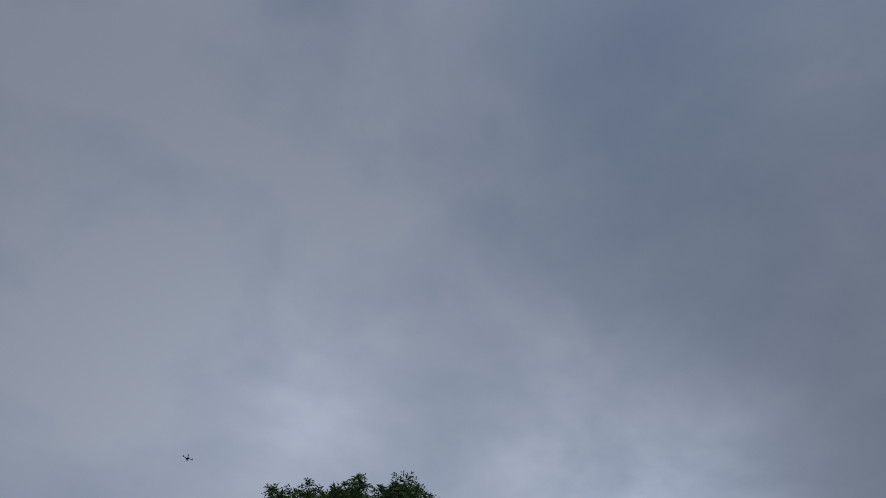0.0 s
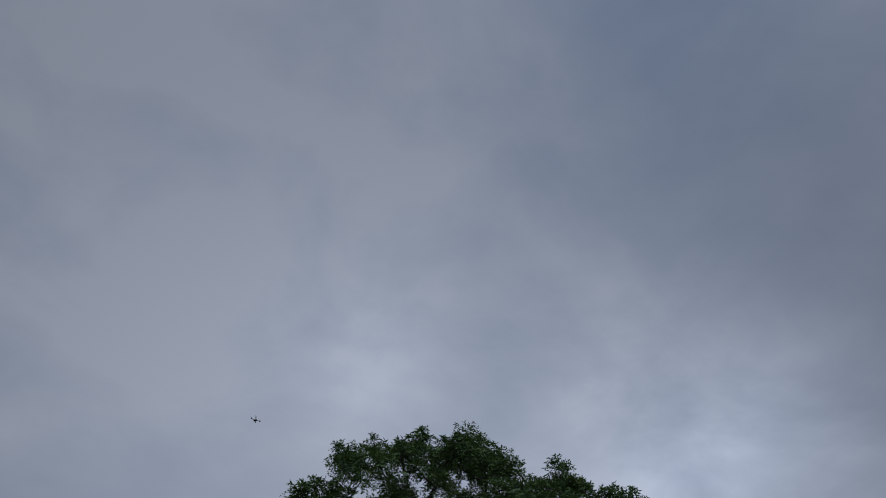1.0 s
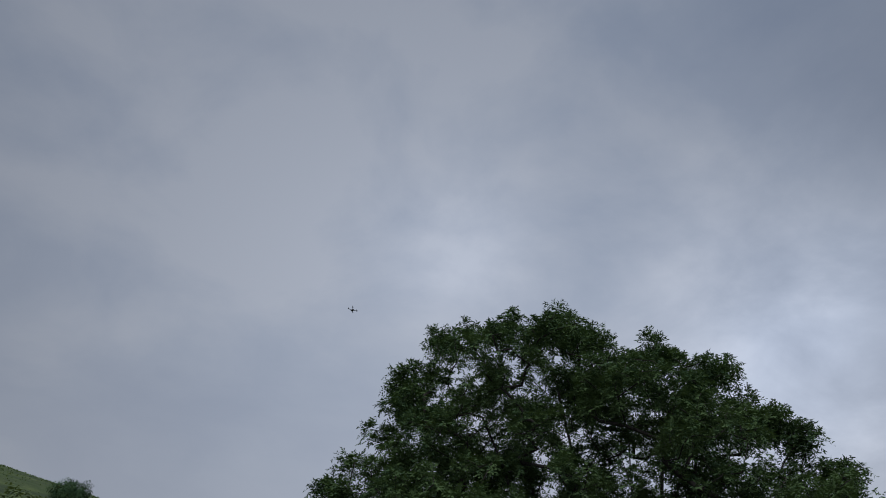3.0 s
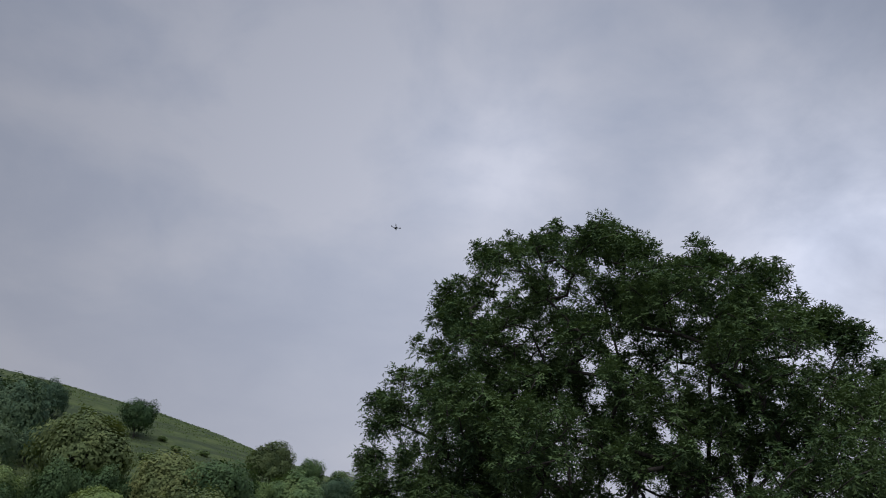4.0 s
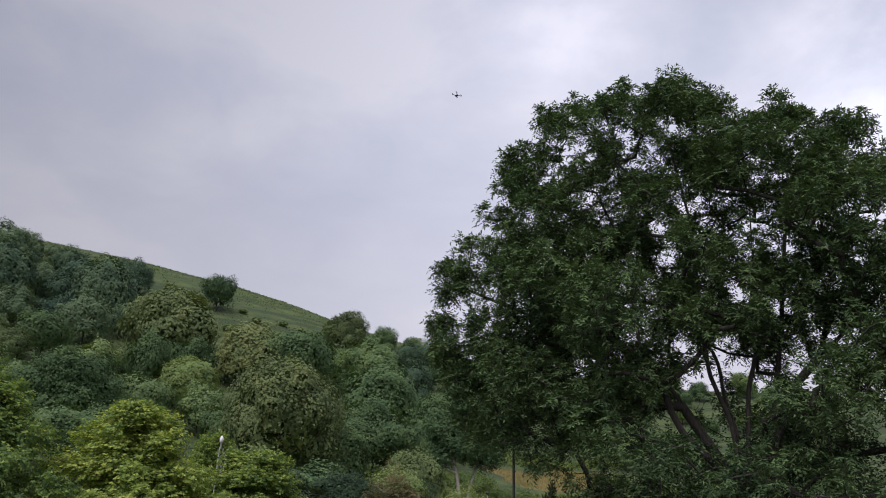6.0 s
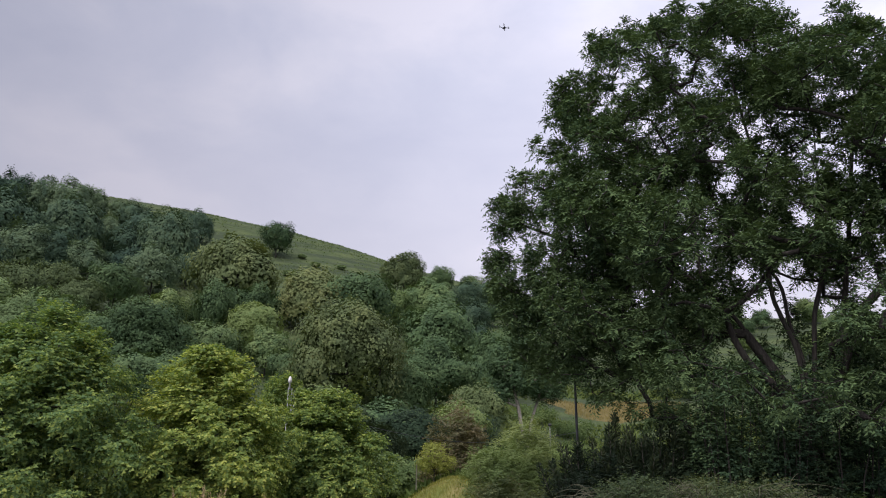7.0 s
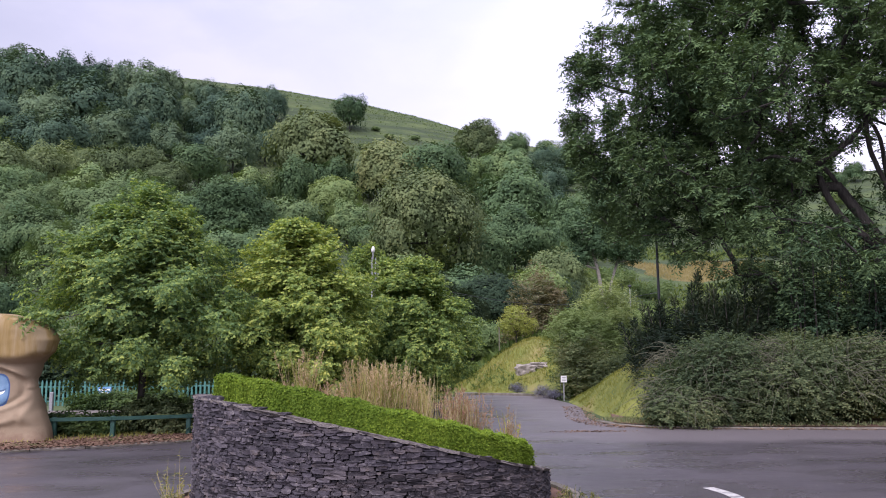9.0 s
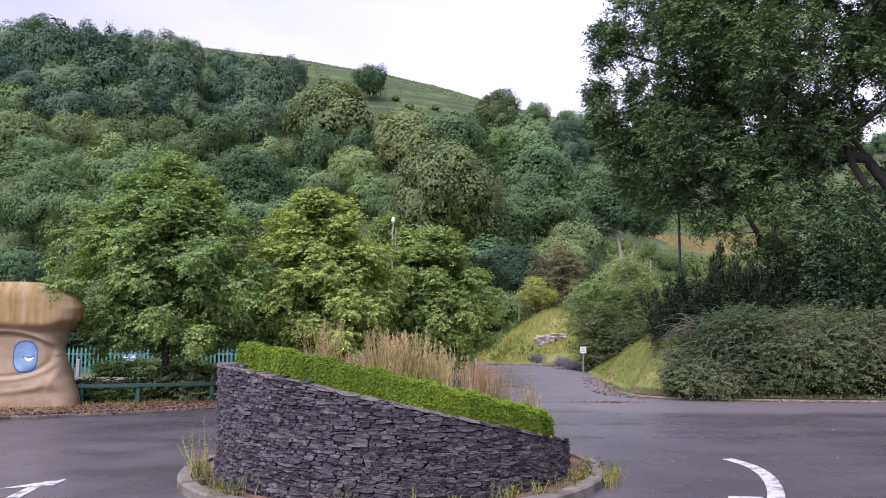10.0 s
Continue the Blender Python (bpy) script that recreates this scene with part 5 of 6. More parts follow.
stone_rng = np.random.default_rng(5)
SHAPES = [stone_shape(stone_rng) for _ in range(28)]
SHAPE_MESH = []
for V, F in SHAPES:
    me = data_mesh("stone", V, F)
    me.materials.append(M["slate"])
    SHAPE_MESH.append(me)
singles, rest_v, rest_f = 0, [], []
spots = []
z = 0.055
wave = stone_rng.uniform(0, 6.28, 4)
while z < 1.5:
    h = stone_rng.uniform(0.020, 0.043)
    th = stone_rng.uniform(0, 0.1) - math.pi
    while th < math.pi:
        length = stone_rng.choice([stone_rng.uniform(0.05, 0.12), stone_rng.uniform(0.10, 0.22)])
        mid = th + length / 2 / WALL_R
        x, y = on_ring(mid, WALL_R)
        if z + h * 0.6 < wall_top(x, y) - 0.02:
            zc = z + h / 2 + 0.011 * math.sin(5 * mid + wave[0] + z * 4) + 0.007 * math.sin(13 * mid + wave[1] - z * 9)
            if h > 0.040 and stone_rng.uniform() < 0.35:      # two thin slabs in one course
                cut = stone_rng.uniform(0.35, 0.65)
                spots.append((mid + stone_rng.uniform(-0.01, 0.01), zc - h * (1 - cut) / 2, length - 0.004, h * cut))
                spots.append((mid + stone_rng.uniform(-0.01, 0.01), zc + h * cut / 2, length * stone_rng.uniform(0.85, 1.05), h * (1 - cut)))
            else:
                spots.append((mid, zc, length - 0.004, h))
        th += length / WALL_R
    z += h
for mid, zc, length, h in spots:
    x, y = on_ring(mid, WALL_R - 0.055 + stone_rng.uniform(-0.012, 0.010))
    m = Matrix.LocRotScale((x - CX, y - CY, zc), Euler((stone_rng.uniform(-0.03, 0.03), stone_rng.uniform(-0.045, 0.045), mid + stone_rng.uniform(-0.05, 0.05))), (length, 0.11, h * stone_rng.uniform(0.96, 1.2)))
    k = int(stone_rng.integers(len(SHAPES)))
    if -0.15 < mid < 1.35 and zc > 0.2 and singles < 300:
        singles += 1
        ob = new("stone", SHAPE_MESH[k])
        ob.parent, ob.matrix_basis = planter, m
    else:
        base = len(rest_v)
        rest_v += [tuple(m @ Vector(p)) for p in SHAPES[k][0]]
        rest_f += [tuple(base + i for i in f) for f in SHAPES[k][1]]
M["slate_rest"] = material("slate_stone_rest", lambda n, at: (
    n.mix(n.ramp(n.noise(at, 26, 6, 0.65), [(0.56, (0, 0, 0)), (0.70, (0.8, 0.8, 0.8))]),
          n.ramp(n.math("ADD", n.math("MULTIPLY", n.add("ShaderNodeNewGeometry").outputs["Random Per Island"], 0.55), n.math("MULTIPLY", n.noise(at, 18, 5), 0.5)),
                 [(0.2, (0.023, 0.021, 0.025)), (0.5, (0.050, 0.044, 0.053)), (0.72, (0.080, 0.070, 0.078)), (0.9, (0.112, 0.090, 0.080))]), (0.21, 0.19, 0.18, 1)),
    n.noise(at, 40, 6), None), rough=0.75, bump=0.9, bump_dist=0.010)
part("stonework", data_mesh("stonework", rest_v, rest_f), M["slate_rest"], planter, kind="stuff")
M["coping"] = material("weathered_coping", two_tone((0.055, 0.048, 0.050), (0.145, 0.125, 0.112), 14, (0.26, 0.235, 0.21), 9), rough=0.9, bump=0.6, bump_dist=0.006)
COPING_MESH = []
for V, F in SHAPES[:10]:
    me = data_mesh("coping_stone", V, F)
    me.materials.append(M["coping"])
    COPING_MESH.append(me)
th = -math.pi
while th < math.pi:
    length = stone_rng.uniform(0.16, 0.34)
    mid = th + length / 2 / WALL_R
    x0, y0 = on_ring(th, WALL_R)
    x1, y1 = on_ring(th + length / WALL_R, WALL_R)
    x, y = on_ring(mid, WALL_R - 0.10)
    ob = new("coping_stone", COPING_MESH[int(stone_rng.integers(len(COPING_MESH)))])
    ob.parent = planter
    tilt = math.atan2(wall_top(x1, y1) - wall_top(x0, y0), length)
    ob.matrix_basis = Matrix.LocRotScale((x - CX, y - CY, wall_top(x, y) - 0.012), Euler((0, -tilt, mid)), (length * 1.06, 0.21, 0.030))
    th += length / WALL_R


def hedge():
    """A clipped box hedge along the front of the planter."""
    rng = np.random.default_rng(9)
    base = tagged(empty("box_hedge", (CX, CY, 0.5)), "neatly clipped bright green box hedge on the planter", "hedge")
    n, t0, t1, r0, half, tall = 95000, -0.98, 1.13, 1.67, 0.17, 0.255
    n_seg, V, F = 40, [], []
    for i in range(n_seg + 1):
        th = t0 + (t1 - t0) * (0.015 + 0.97 * i / n_seg)
        for dr, up in ((-half + 0.04, -0.05), (-half + 0.04, tall - 0.05), (half - 0.04, tall - 0.05), (half - 0.04, -0.05)):
            x, y = on_ring(th, r0 + dr)
            V.append((x - CX, y - CY, wall_top(x, y) - 0.02 + up - 0.5))
    for i in range(n_seg):
        for j in range(4):
            F.append((4 * i + j, 4 * i + (j + 1) % 4, 4 * i + 4 + (j + 1) % 4, 4 * i + 4 + j))
    F += [(3, 2, 1, 0), tuple(4 * n_seg + k for k in range(4))]
    part("inner_body", data_mesh("inner_body", V, F), M["hedge_leaf"], base, "dense dark inner twigs")
    th = rng.uniform(t0, t1, n)
    s = rng.uniform(0, 2 * tall + 2 * half, n)
    end = rng.uniform(size=n) < 0.06
    dr = np.where(s < tall, half, np.where(s < tall + 2 * half, half - (s - tall), -half))
    up = np.where(s < tall, s, np.where(s < tall + 2 * half, tall, s - tall - 2 * half))
    th = np.where(end, np.where(rng.uniform(size=n) < 0.5, t0, t1), th)
    dr = np.where(end, rng.uniform(-half, half, n), dr)
    up = np.where(end, rng.uniform(0, tall, n), up)
    # rounded shoulders and an uneven clip
    bump = 0.016 * np.sin(th * 23 + up * 9) + 0.012 * np.sin(th * 51 + dr * 30) + rng.normal(size=n) * 0.010
    corner = (np.abs(dr) > half - 0.05) & (up > tall - 0.05)
    r = r0 + dr + np.where(np.abs(dr) >= half - 0.001, np.sign(dr) * bump, 0) - np.where(corner, np.sign(dr) * 0.015, 0)
    x, y = CX + r * np.sin(th), CY - r * np.cos(th)
    zz = wall_top(x, y) - 0.02 + up + np.where(up >= tall - 0.001, bump, 0) - np.where(corner, 0.015, 0)
    p = np.stack([x - CX, y - CY, zz - 0.5], -1)
    out = np.stack([np.sin(th) * np.sign(dr), -np.cos(th) * np.sign(dr), (up > tall - 0.02) * 1.6 + 0.12], -1)
    lie = rng.normal(size=p.shape)
    lie = lie - unit(out) * np.sum(lie * unit(out), axis=1, keepdims=True) * 0.75
    q = leaves(rng, p - unit(out) * 0.012, lie, 0.026, 0.018, up=unit(out), twist=0.4, tri=True)
    part("foliage", quad_mesh("foliage", q), M["hedge_leaf"], base)


hedge()


def grass_clump(x, y, spread, tall, seed, n=340, plume=0.3, red=False, label="clump of tall dry ornamental grass with feathery plumes", green=0.35):
    rng = np.random.default_rng(seed)
    z0 = wall_top(x, y) - 0.13
    base = tagged(empty("tall_grass", (x, y, z0)), label, "grass", "tall grasses in the planter")
    foot = np.stack([rng.normal(size=n) * spread * 0.5, rng.normal(size=n) * 0.10, np.zeros(n)], -1)
    lean = np.stack([rng.normal(size=n) * 0.13, rng.normal(size=n) * 0.12, np.ones(n)], -1)
    h = tall * rng.uniform(0.55, 1.0, n)
    tip = foot + unit(lean) * h[:, None]

    def strips(k, w):
        a, b = foot[k], tip[k]
        s = unit(np.cross(b - a, rng.normal(size=a.shape))) * w
        m = (a + b) / 2
        return np.concatenate([np.stack([a - s, a + s, m + s * 0.8, m - s * 0.8], 1), np.stack([m - s * 0.8, m + s * 0.8, b + s * 0.25, b - s * 0.25], 1)])

    g = rng.uniform(size=n) < green
    part("stalks", quad_mesh("stalks", strips(~g, 0.0035)), M["dry_grass"], base)
    if g.any():
        part("blades", quad_mesh("blades", strips(g, 0.006)), M["straw_blade"], base, "yellow-green leaf blades")
    k = np.where(rng.uniform(size=n) < plume)[0]
    if len(k):
        m = 46
        f = rng.uniform(0.66, 1.03, len(k) * m)
        a, b = np.repeat(foot[k], m, 0), np.repeat(tip[k], m, 0)
        p = a + (b - a) * f[:, None] + rng.normal(size=a.shape) * 0.016 * np.sin(np.clip((f - 0.62) / 0.42, 0, 1) * math.pi)[:, None]
        part("plume", quad_mesh("plume", leaves(rng, p, (b - a) + rng.normal(size=a.shape) * 0.35, 0.035, 0.006)), M["red_plume" if red else "plume"], base, "feathery reddish plumes" if red else "feathery straw-coloured plumes")
    return base


for i, (x, y, sp, tall, dens, green) in enumerate([(-1.70, 8.9, 0.22, 0.50, 90, 0.35), (-1.28, 8.7, 0.07, 0.86, 90, 0.7), (-1.02, 9.2, 0.16, 0.62, 120, 0.25), (-0.72, 9.0, 0.12, 0.92, 110, 0.7),
                                                   (-0.42, 8.8, 0.20, 0.94, 280, 0.65), (-0.04, 9.0, 0.17, 0.90, 220, 0.45), (0.38, 8.8, 0.15, 0.82, 240, 0.2), (0.62, 9.1, 0.12, 0.84, 100, 0.3), (0.93, 8.6, 0.05, 0.70, 50, 0.6)]):
    grass_clump(x, y, sp, tall, 100 + i, dens, green=green, red=i in (2, 6, 7))


def weed(at, tall, seed, leaf_mat, label, n=9):
    """A scruffy weed: a few stalks with small leaves."""
    rng = np.random.default_rng(seed)
    base = tagged(empty("weed", at), label, "weed", "weeds round the island")
    chains, quads = [], []
    for _ in range(n):
        f = np.array([*rng.normal(size=2) * 0.05, 0])
        t = f + np.array([*rng.normal(size=2) * 0.16 * tall, tall * rng.uniform(0.45, 1.0)])
        chains.append([(f, 0.003), ((f + t) / 2, 0.0025), (t, 0.001)])
        k = 20
        s = rng.uniform(0.05, 1, k)[:, None]
        quads.append(leaves(rng, f + (t - f) * s, rng.normal(size=(k, 3)) + np.array([0, 0, 0.9]), 0.034, 0.010))
    V, F = tubes(chains, 4)
    part("stalks", data_mesh("stalks", V, F), M["dry_grass"], base)
    part("foliage", quad_mesh("foliage", np.concatenate(quads)), leaf_mat, base)


weed_rng = np.random.default_rng(12)
for i in range(28):
    th = weed_rng.uniform(-1.6, 1.6)
    x, y = on_ring(th, weed_rng.uniform(2.0, 2.16))
    weed((x, y, 0.06), weed_rng.uniform(0.05, 0.22), 200 + i, M["bush_leaf"] if i % 3 else M["blade"], "small green weed at the foot of the slate wall", 7)
for i, (th, tall) in enumerate([(-1.22, 0.62), (-1.30, 0.5), (-1.12, 0.45), (-1.42, 0.4)]):
    x, y = on_ring(th, 2.1)
    weed((x, y, 0.06), tall, 340 + i, M["straw_blade"], "tall dry weed stalks beside the slate wall", 6)
for i, th in enumerate((1.22, 1.30, 1.42)):
    x, y = on_ring(th, 2.38)
    weed((x, y, 0.0), 0.17, 250 + i, M["blade"], "grassy weed growing against the kerb", 12)

for i, (x, y, tall) in enumerate(((-1.32, 8.6, 0.78), (-0.60, 8.7, 0.62), (-1.9, 8.6, 0.42), (0.1, 8.55, 0.6), (0.9, 8.45, 0.55))):
    weed((x, y, wall_top(x, y) - 0.12), tall, 270 + i, M["hedge_leaf"] if i % 2 == 0 else M["straw_blade"], "leafy green stalks among the tall grasses", 9)


# ---- road markings ----
def marking(outline, label):
    ob = part("road_marking", flat_sheet(outline, 0.004), M["line"])
    return tagged(ob, label, "marking", kind="structure")


def stroke(pts, w0, w1):
    """The outline of a stroke along a curve, from width w0 to w1."""
    pts = [np.array(p) for p in smooth_line(pts, 6)]
    left, right = [], []
    for i, p in enumerate(pts):
        t = unit(pts[min(i + 1, len(pts) - 1)] - pts[max(i - 1, 0)])
        w = (w0 + (w1 - w0) * i / (len(pts) - 1)) / 2
        nrm = np.array([-t[1], t[0]])
        left.append(tuple(p + nrm * w))
        right.append(tuple(p - nrm * w))
    return left + right[::-1]


marking(stroke([(3.48, 9.74), (3.57, 9.25), (3.51, 8.67), (3.34, 8.06), (3.12, 7.5), (2.8, 6.9)], 0.15, 0.16), "worn white curved arrow painted on the road")
marking([(2.72, 7.62), (3.02, 7.58), (3.03, 7.40), (2.72, 7.02), (2.3, 6.6)], "worn white arrow head painted on the road")
marking(stroke([(-4.12, 8.08), (-4.03, 7.4), (-3.8, 6.6)], 0.12, 0.14), "worn white arrow shaft painted on the road")
marking([(-3.99, 8.47), (-4.20, 8.26), (-4.42, 7.96), (-4.20, 8.04), (-3.96, 8.14)], "worn white arrow head painted on the road")


# ---- rail along the verge ----
def box(bm, x0, x1, y0, y1, z0, z1):
    m = Matrix.Translation(((x0 + x1) / 2, (y0 + y1) / 2, (z0 + z1) / 2)) @ Matrix.Diagonal((x1 - x0, y1 - y0, z1 - z0, 1))
    bmesh.ops.create_cube(bm, size=1, matrix=m)


def beam(a, b, w, h):
    """A beam from a to b, with bevelled edges."""
    a, b = Vector(a), Vector(b)
    bm = bmesh.new()
    bmesh.ops.create_cube(bm, size=1, matrix=Matrix.Translation((a + b) / 2) @ (b - a).to_track_quat("X", "Z").to_matrix().to_4x4() @ Matrix.Diagonal(((b - a).length, w, h, 1)))
    bmesh.ops.bevel(bm, geom=bm.edges[:], offset=min(w, h) * 0.12, segments=1, affect="EDGES")
    return bm


def knee_rail():
    base = tagged(empty("knee_rail", (0, 0, 0)), "low dark green painted rail along the verge", "fence")
    posts = [(-8.6, 15.7), (-7.35, 16.05), (-6.27, 16.25), (-4.9, 16.75), (-3.6, 17.5), (-2.5, 18.5)]
    for x, y in posts:
        part("post", beam((x, y, -0.05), (x, y, 0.47), 0.09, 0.09), M["green_paint"], base)
    for a, b in zip(posts, posts[1:]):
        part("rail", beam((a[0], a[1] - 0.06, 0.42), (b[0], b[1] - 0.06, 0.42), 0.05, 0.075), M["green_paint"], base)


knee_rail()


def palisade():
    base = tagged(empty("palisade_fence", (0, 29.2, -0.12)), "green steel palisade fence with pointed pales", "fence")
    pale = bmesh.new()
    prof = [(-0.035, -0.1), (0.035, -0.1), (0.035, 0.90), (0, 1.0), (-0.035, 0.90)]
    f = pale.faces.new([pale.verts.new((x, -0.012, z)) for x, z in prof])
    g = bmesh.ops.extrude_face_region(pale, geom=[f])
    bmesh.ops.translate(pale, verts=[v for v in g["geom"] if isinstance(v, bmesh.types.BMVert)], vec=(0, 0.024, 0))
    bmesh.ops.recalc_face_normals(pale, faces=pale.faces)
    me = bpy.data.meshes.new("pale")
    pale.to_mesh(me)
    pale.free()
    me.materials.append(M["palisade"])
    for i in range(92):
        ob = new("pale", me)
        ob.parent, ob.location = base, (-17 + i * 0.155, 0, 0)
    for z in (0.22, 0.74):
        part("rail", beam((-17.1, 0.035, z), (-2.7, 0.035, z), 0.04, 0.05), M["palisade"], base)


palisade()
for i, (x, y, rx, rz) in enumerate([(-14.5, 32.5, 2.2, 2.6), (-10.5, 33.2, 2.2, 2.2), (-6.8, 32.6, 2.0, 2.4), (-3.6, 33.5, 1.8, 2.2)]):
    shrub("thicket_bush", "tall dense dark green thicket behind the green fence", (x, y, -0.1), (rx, 1.1, rz), 90 + i, M["yew_shade_leaf"], 150, 0.4, 16, 6, 0.3, 0.16, 0.11, tri=True)
path = part("path", flat_sheet([(-22, 20.8), (-9, 21.6), (-4, 23.4), (-4, 24.9), (-9, 24.2), (-22, 23.6)], 0.084), M["kerb"])
tagged(path, "pale grey paved path behind the rail", "path", kind="structure")

plate = tagged(empty("blue_sign", (-11.6, 29.1, 0.35)), "small blue sign with white shapes on the fence", "sign")
bm = bmesh.new()
box(bm, -0.24, 0.24, -0.012, 0.012, -0.16, 0.26)
part("panel", bm, M["blue"], plate)
for zz, w in ((0.16, 0.2), (0.04, 0.13), (-0.08, 0.17)):
    bm = bmesh.new()
    box(bm, -w, w, -0.018, -0.0125, zz - 0.03, zz + 0.03)
    part("bar", bm, M["white"], plate, "white bar")
post = tagged(empty("steel_post", (-11.4, 24.6, 0.0)), "short galvanised steel post by the path", "post")
part("shaft", beam((0, 0, -0.05), (0, 0, 0.62), 0.11, 0.11), M["steel"], post)


# ---- the carved head ----
def sculpture():
    """A big cast concrete head seen from its side: a brow over a socket, one mesh."""
    nx, nz, W, H = 100, 84, 4.2, 2.46
    edge_z = [0, 0.25, 0.6, 1.2, 1.5, 1.72, 1.95, 2.15, 2.32, 2.46]
    edge_x = [-0.12, -0.20, -0.35, -0.50, -0.43, -0.12, -0.05, -0.14, -0.44, -0.98]
    V, F = [], []

    def bump(v, c, w):
        return math.exp(-((v - c) / w) ** 2)

    for i in range(nz + 1):
        z = H * i / nz
        right = float(np.interp(z, edge_z, edge_x))
        for j in range(nx + 1):
            u = j / nx
            x = -W + (right + W) * u
            d = 0.45 * max(0.0, 1 - max(0.0, (u - 0.90) / 0.10) ** 2.6) ** 0.5 - 0.45
            brow = 0.24 / (1 + math.exp(-(z - 1.63 - 0.10 * math.sin(x * 1.6)) / 0.03)) * (1 - 0.5 * max(0, (z - 2.1) / 0.36) ** 2)
            ex, ez = (x + 1.55) / 0.98, (z - 1.02) / 0.43
            e = ex * ex + ez * ez
            socket = -0.14 * max(0.0, 1.25 - e) if e < 1.25 else 0.0
            lid = 0.10 * bump(math.sqrt(e), 1.10, 0.09) * (1.0 if z > 1.02 else 0.35)
            cheek = 0.08 * bump(z, 0.45, 0.2) * bump(x, -1.6, 1.3)
            ball = 0.17 * math.sqrt(max(0.0, 1 - e / 0.86)) if e < 0.86 else 0.0
            fold = 0.045 * math.sin(11 * (z + 0.6 * x)) * bump(x, -0.42, 0.22) * bump(z, 0.65, 0.4) + 0.035 * bump(math.hypot((x + 1.5) / 1.25, (z - 0.92) / 0.62), 1.0, 0.09) * (z < 0.9) * (x < -0.7) + 0.06 * bump(x + 0.55 - 0.35 * (z - 0.5), 0, 0.06) * bump(z, 0.72, 0.28)
            rough = 0.02 * noise.noise((x * 2.2, z * 2.2, 3.0)) + 0.008 * noise.noise((x * 8, z * 8, 1.0))
            base_flare = 0.10 * max(0, 1 - z / 0.3)
            V.append((x, -(d + brow + socket + lid + cheek + ball + fold + rough + base_flare) - 0.15, z))
    for i in range(nz):
        for j in range(nx):
            a = i * (nx + 1) + j
            F.append((a, a + 1, a + nx + 2, a + nx + 1))
    front = len(V)
    V += [(x - 1.1 * ((x + W) / W) ** 3, 1.3 + 0.25 * math.sin(z * 2), z) for x, y, z in V]
    n = nx + 1
    for i in range(nz):
        for j in range(nx):
            a = front + i * n + j
            F.append((a + 1, a, a + n, a + n + 1))
    for i in range(nz):
        for j in (0, nx):
            a = i * n + j
            F.append((a, a + n, a + n + front, a + front) if j == 0 else (a + n, a, a + front, a + n + front))
    for j in range(nx):
        a = nz * n + j
        F.append((a, a + 1, a + 1 + front, a + front))
        F.append((j + 1, j, j + front, j + 1 + front))
    me = data_mesh("head_sculpture", V, F, True)
    ob = part("head_sculpture", me, M["head"])
    ob.location = (-7.11, 15.6, 0.04)
    return tagged(ob, "big weathered concrete head sculpture with yellow hair and a blue eye", "sculpture")


sculpture()


# ---- posts, mast, sign ----
def lathe(profile, sides=12):
    """A turned shape from (radius, z) pairs."""
    return tubes([[((0, 0, z), r) for r, z in profile]], sides)


lamp = tagged(empty("street_lamp", (7.45, 24.4, 0.0)), "dark steel street lamp with a hanging lantern among the trees", "street lamp")
V, F = lathe([(0.07, -0.1), (0.07, 1.0), (0.045, 1.1), (0.038, 5.5), (0.035, 6.0)])
part("pole", data_mesh("pole", V, F, True), M["dark_steel"], lamp)
part("arm", beam((0.0, 0, 5.86), (-0.55, 0, 5.86), 0.05, 0.05), M["dark_steel"], lamp)
V, F = tubes([[((-0.42, 0, 5.84), 0.03), ((-0.42, 0, 5.76), 0.16), ((-0.42, 0, 5.70), 0.24), ((-0.42, 0, 5.64), 0.25), ((-0.42, 0, 5.62), 0.22)]], 16)
part("lantern", data_mesh("lantern", V, F, True), M["dark_steel"], lamp)

lamp = tagged(empty("street_lamp", (23.0, 86.0, float(ground_z(23.0, 86.0)))), "small old street lamp on the slope", "street lamp")
V, F = lathe([(0.06, -0.1), (0.06, 0.8), (0.045, 0.9), (0.04, 3.2)])
part("pole", data_mesh("pole", V, F, True), M["steel"], lamp)
V, F = tubes([[((0, 0, 3.2), 0.06), ((0, 0, 3.3), 0.22), ((0, 0, 3.42), 0.20), ((0, 0, 3.55), 0.05)]], 12)
part("lantern", data_mesh("lantern", V, F, True), M["dark_steel"], lamp)

mast = tagged(empty("camera_mast", (-1.72, 28.0, 0.0)), "galvanised lattice mast with a white dome camera on top", "mast")
for dx, dy in ((-0.11, -0.08), (0.11, -0.08), (0, 0.12)):
    V, F = tubes([[((dx, dy, 0.0), 0.018), ((dx, dy, 2.5), 0.018), ((dx, dy, 5.2 if dx < 0.1 else 4.9), 0.018)]], 8)
    part("leg", data_mesh("leg", V, F, True), M["steel"], mast)
for i in range(16):
    zz = 0.3 + i * 0.3
    part("brace", beam((-0.11, -0.08, zz), (0.11, -0.08, zz + 0.3), 0.014, 0.014), M["steel"], mast)
    part("brace", beam((0.11, -0.08, zz), (0, 0.12, zz + 0.3), 0.014, 0.014), M["steel"], mast)
V, F = tubes([[((-0.08, 0, 5.15), 0.03), ((-0.08, 0, 5.38), 0.03), ((-0.08, 0, 5.39), 0.065), ((-0.08, 0, 5.5), 0.065), ((-0.08, 0, 5.57), 0.04), ((-0.08, 0, 5.6), 0.015)]], 14)
part("dome_camera", data_mesh("dome_camera", V, F, True), M["white"], mast, "white dome camera")

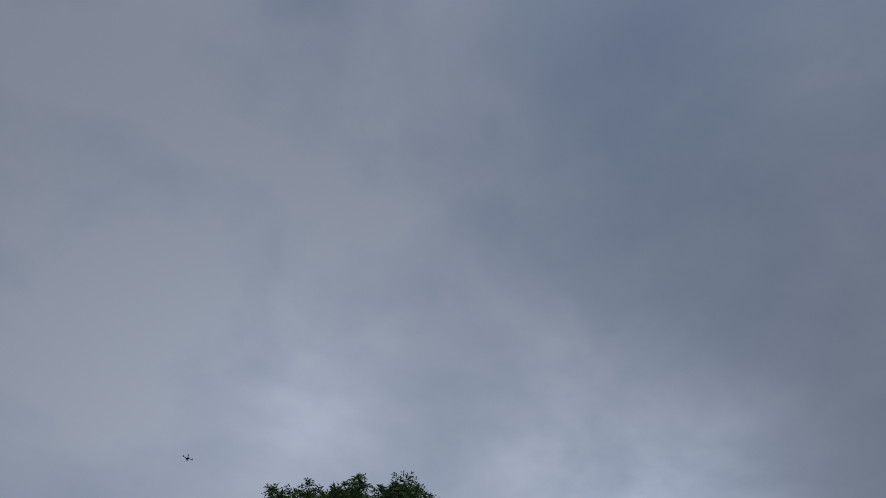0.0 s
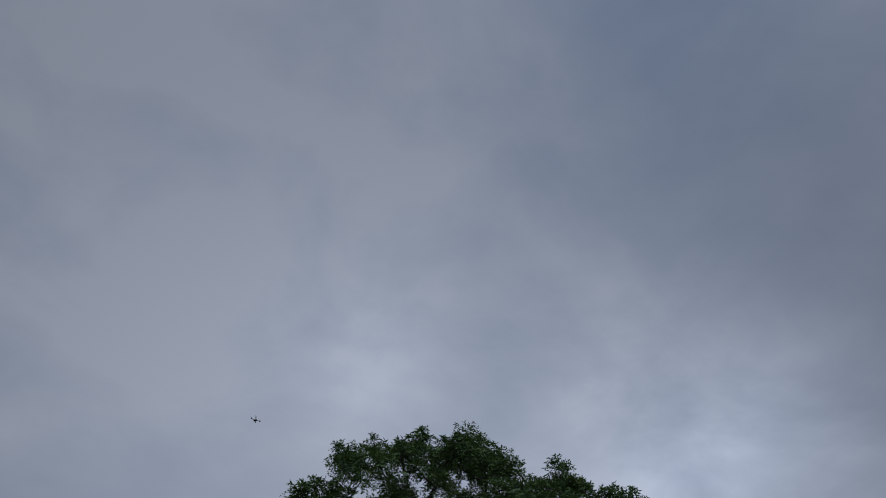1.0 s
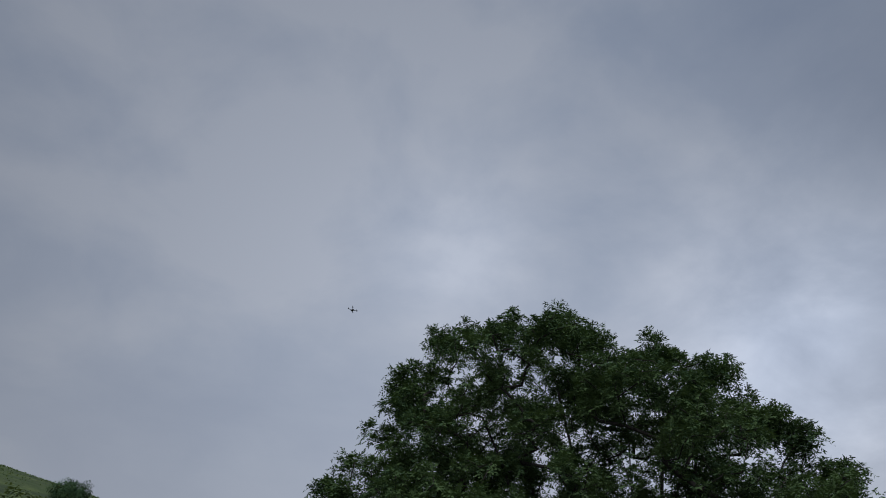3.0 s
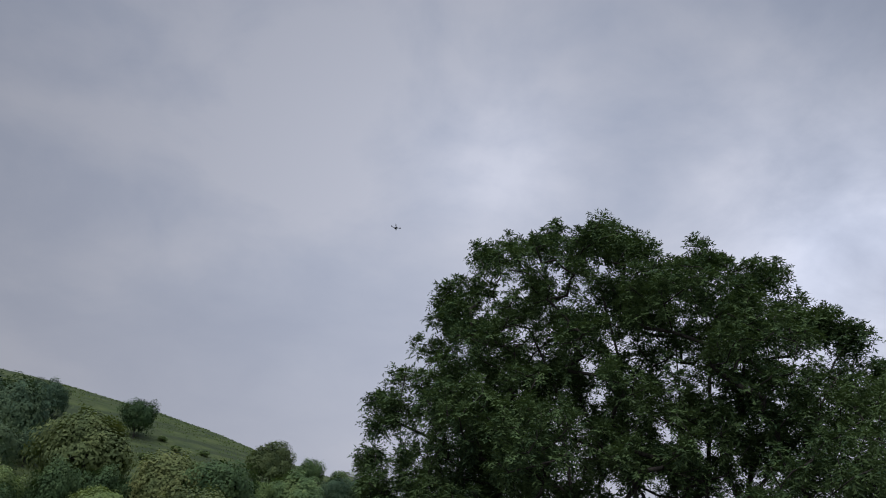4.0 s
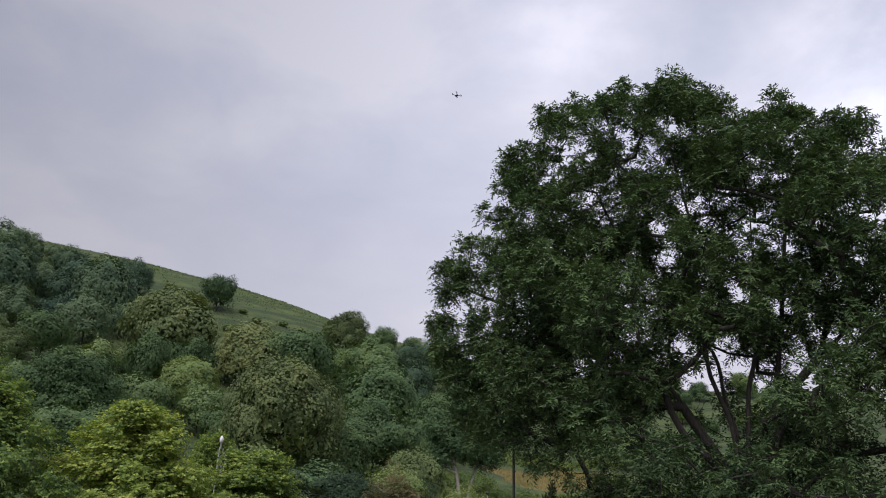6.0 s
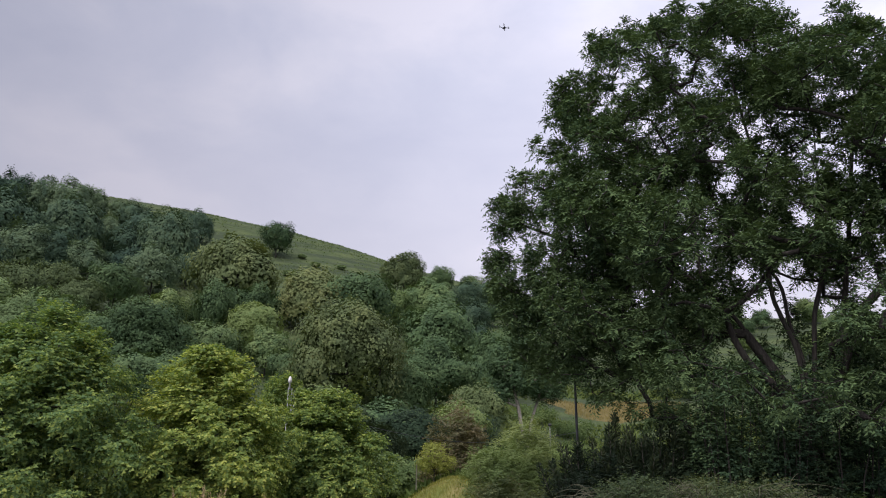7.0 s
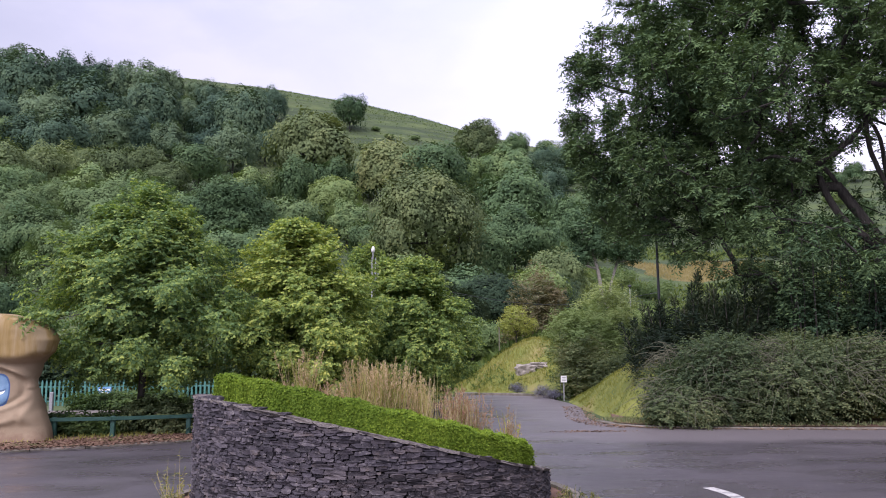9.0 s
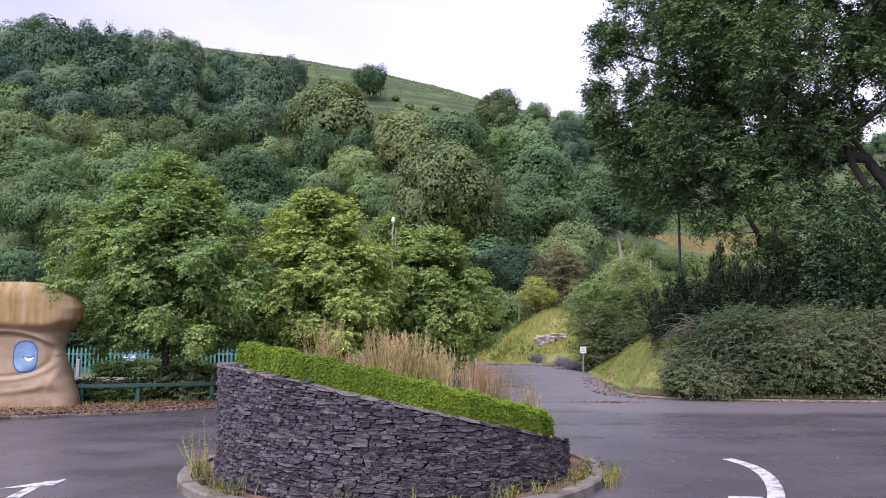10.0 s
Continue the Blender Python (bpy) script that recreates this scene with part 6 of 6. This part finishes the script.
sign = tagged(empty("small_sign", (5.28, 29.6, 0.22)), "small white square sign on a short post", "sign")
part("post", beam((0, 0, -0.35), (0, 0, 0.6), 0.05, 0.05), M["steel"], sign)
bm = bmesh.new()
box(bm, -0.11, 0.11, -0.05, -0.038, 0.42, 0.66)
part("panel", bm, M["white"], sign)
for zz in (0.60, 0.54, 0.48):
    bm = bmesh.new()
    box(bm, -0.075, 0.075, -0.056, -0.0515, zz - 0.010, zz + 0.010)
    part("bar", bm, M["steel"], sign, "grey bar of writing")
stake = tagged(empty("tree_stake", (3.85, 39.6, 2.1)), "pale wooden stake beside the golden tree", "stake")
part("shaft", beam((0, 0, -0.2), (0, 0, 1.0), 0.07, 0.07), M["cane"], stake)


def rock(at, size, seed, label):
    bm = bmesh.new()
    bmesh.ops.create_icosphere(bm, subdivisions=3, radius=1.0)
    for v in bm.verts:
        n = v.co.normalized()
        v.co = Vector([max(-0.72, min(0.72, c)) for c in n]) * (1 + 0.35 * noise.noise(n * 2.2 + Vector((seed, 0, 0))) + 0.12 * noise.noise(n * 6))
        v.co = Vector((v.co.x * size[0], v.co.y * size[1], v.co.z * size[2]))
    ob = part("rock", bm, M["stone"])
    ob.location = at
    return tagged(ob, label, "rock", "rocks on the mound")


rock((4.75, 36.4, float(mound_z(4.75, 36.4)) + 0.04), (0.60, 0.4, 0.36), 1, "pale broken rock lying in the grass of the mound")
rock((5.35, 36.5, float(mound_z(5.35, 36.5)) + 0.04), (0.5, 0.35, 0.2), 4, "flat pale rock lying in the grass of the mound")


for x, y, r, s in ((4.72, 30.9, 0.34, 1), (4.05, 34.0, 0.34, 2), (5.0, 30.2, 0.22, 3)):
    shrub("lavender_clump", "small grey-blue lavender clump at the road's edge", (x, y, 0.0), (r, r, r * 1.3), 300 + s, M["lavender"], 46, 0.12, 16, 5, 0.14, 0.06, 0.014, up=0.5)

rail = tagged(empty("handrail", (5.35, 30.7, 0.0)), "thin galvanised handrail rising beside the sign", "handrail")
for x, y, z in ((0, 0, 0.95), (0.75, 0.35, 1.25), (1.5, 0.7, 1.55)):
    V, F = tubes([[((x, y, z - 1.05), 0.022), ((x, y, z), 0.022)]], 8)
    part("post", data_mesh("post", V, F, True), M["steel"], rail)
for dz in (0.0, -0.4):
    V, F = tubes([[((0, 0, 0.95 + dz), 0.02), ((1.5, 0.7, 1.55 + dz), 0.02)]], 8)
    part("bar", data_mesh("bar", V, F, True), M["steel"], rail)

cable = tagged(empty("overhead_cable", (0, 0, 0)), "thin dark cable slung across the foot of the hill", "cable")
V, F = tubes([[((-1.7 + 14 * f, 28.0 + 12 * f, 4.6 - 0.9 * math.sin(math.pi * f) + 0.3 * f), 0.011) for f in np.linspace(0, 1, 14)]], 6)
part("line", data_mesh("line", V, F, True), M["dark_steel"], cable)


# ---- the drone in the air ----
def quadcopter(at):
    base = tagged(empty("drone", at), "small dark quadcopter drone hovering in the air", "drone")
    bm = bmesh.new()
    bmesh.ops.create_cube(bm, size=1, matrix=Matrix.Diagonal((0.10, 0.17, 0.06, 1)))
    bmesh.ops.bevel(bm, geom=bm.edges[:], offset=0.018, segments=2, affect="EDGES")
    part("body", bm, M["drone"], base)
    for sx, sy in ((-1, -1), (1, -1), (1, 1), (-1, 1)):
        arm = part("arm", beam((0.04 * sx, 0.06 * sy, 0.01), (0.155 * sx, 0.13 * sy, 0.03), 0.022, 0.02), M["drone"], base)
        V, F = tubes([[((0.155 * sx, 0.13 * sy, 0.0), 0.016), ((0.155 * sx, 0.13 * sy, 0.06), 0.016)]], 10)
        part("motor", data_mesh("motor", V, F), M["drone"], arm)
        part("blade", beam((0.155 * sx - 0.07, 0.13 * sy - 0.02, 0.064), (0.155 * sx + 0.07, 0.13 * sy + 0.02, 0.064), 0.016, 0.004), M["drone"], arm)
    base.rotation_euler = (0.1, 0.08, 0.6)


quadcopter((6.4, 29.6, 21.6))
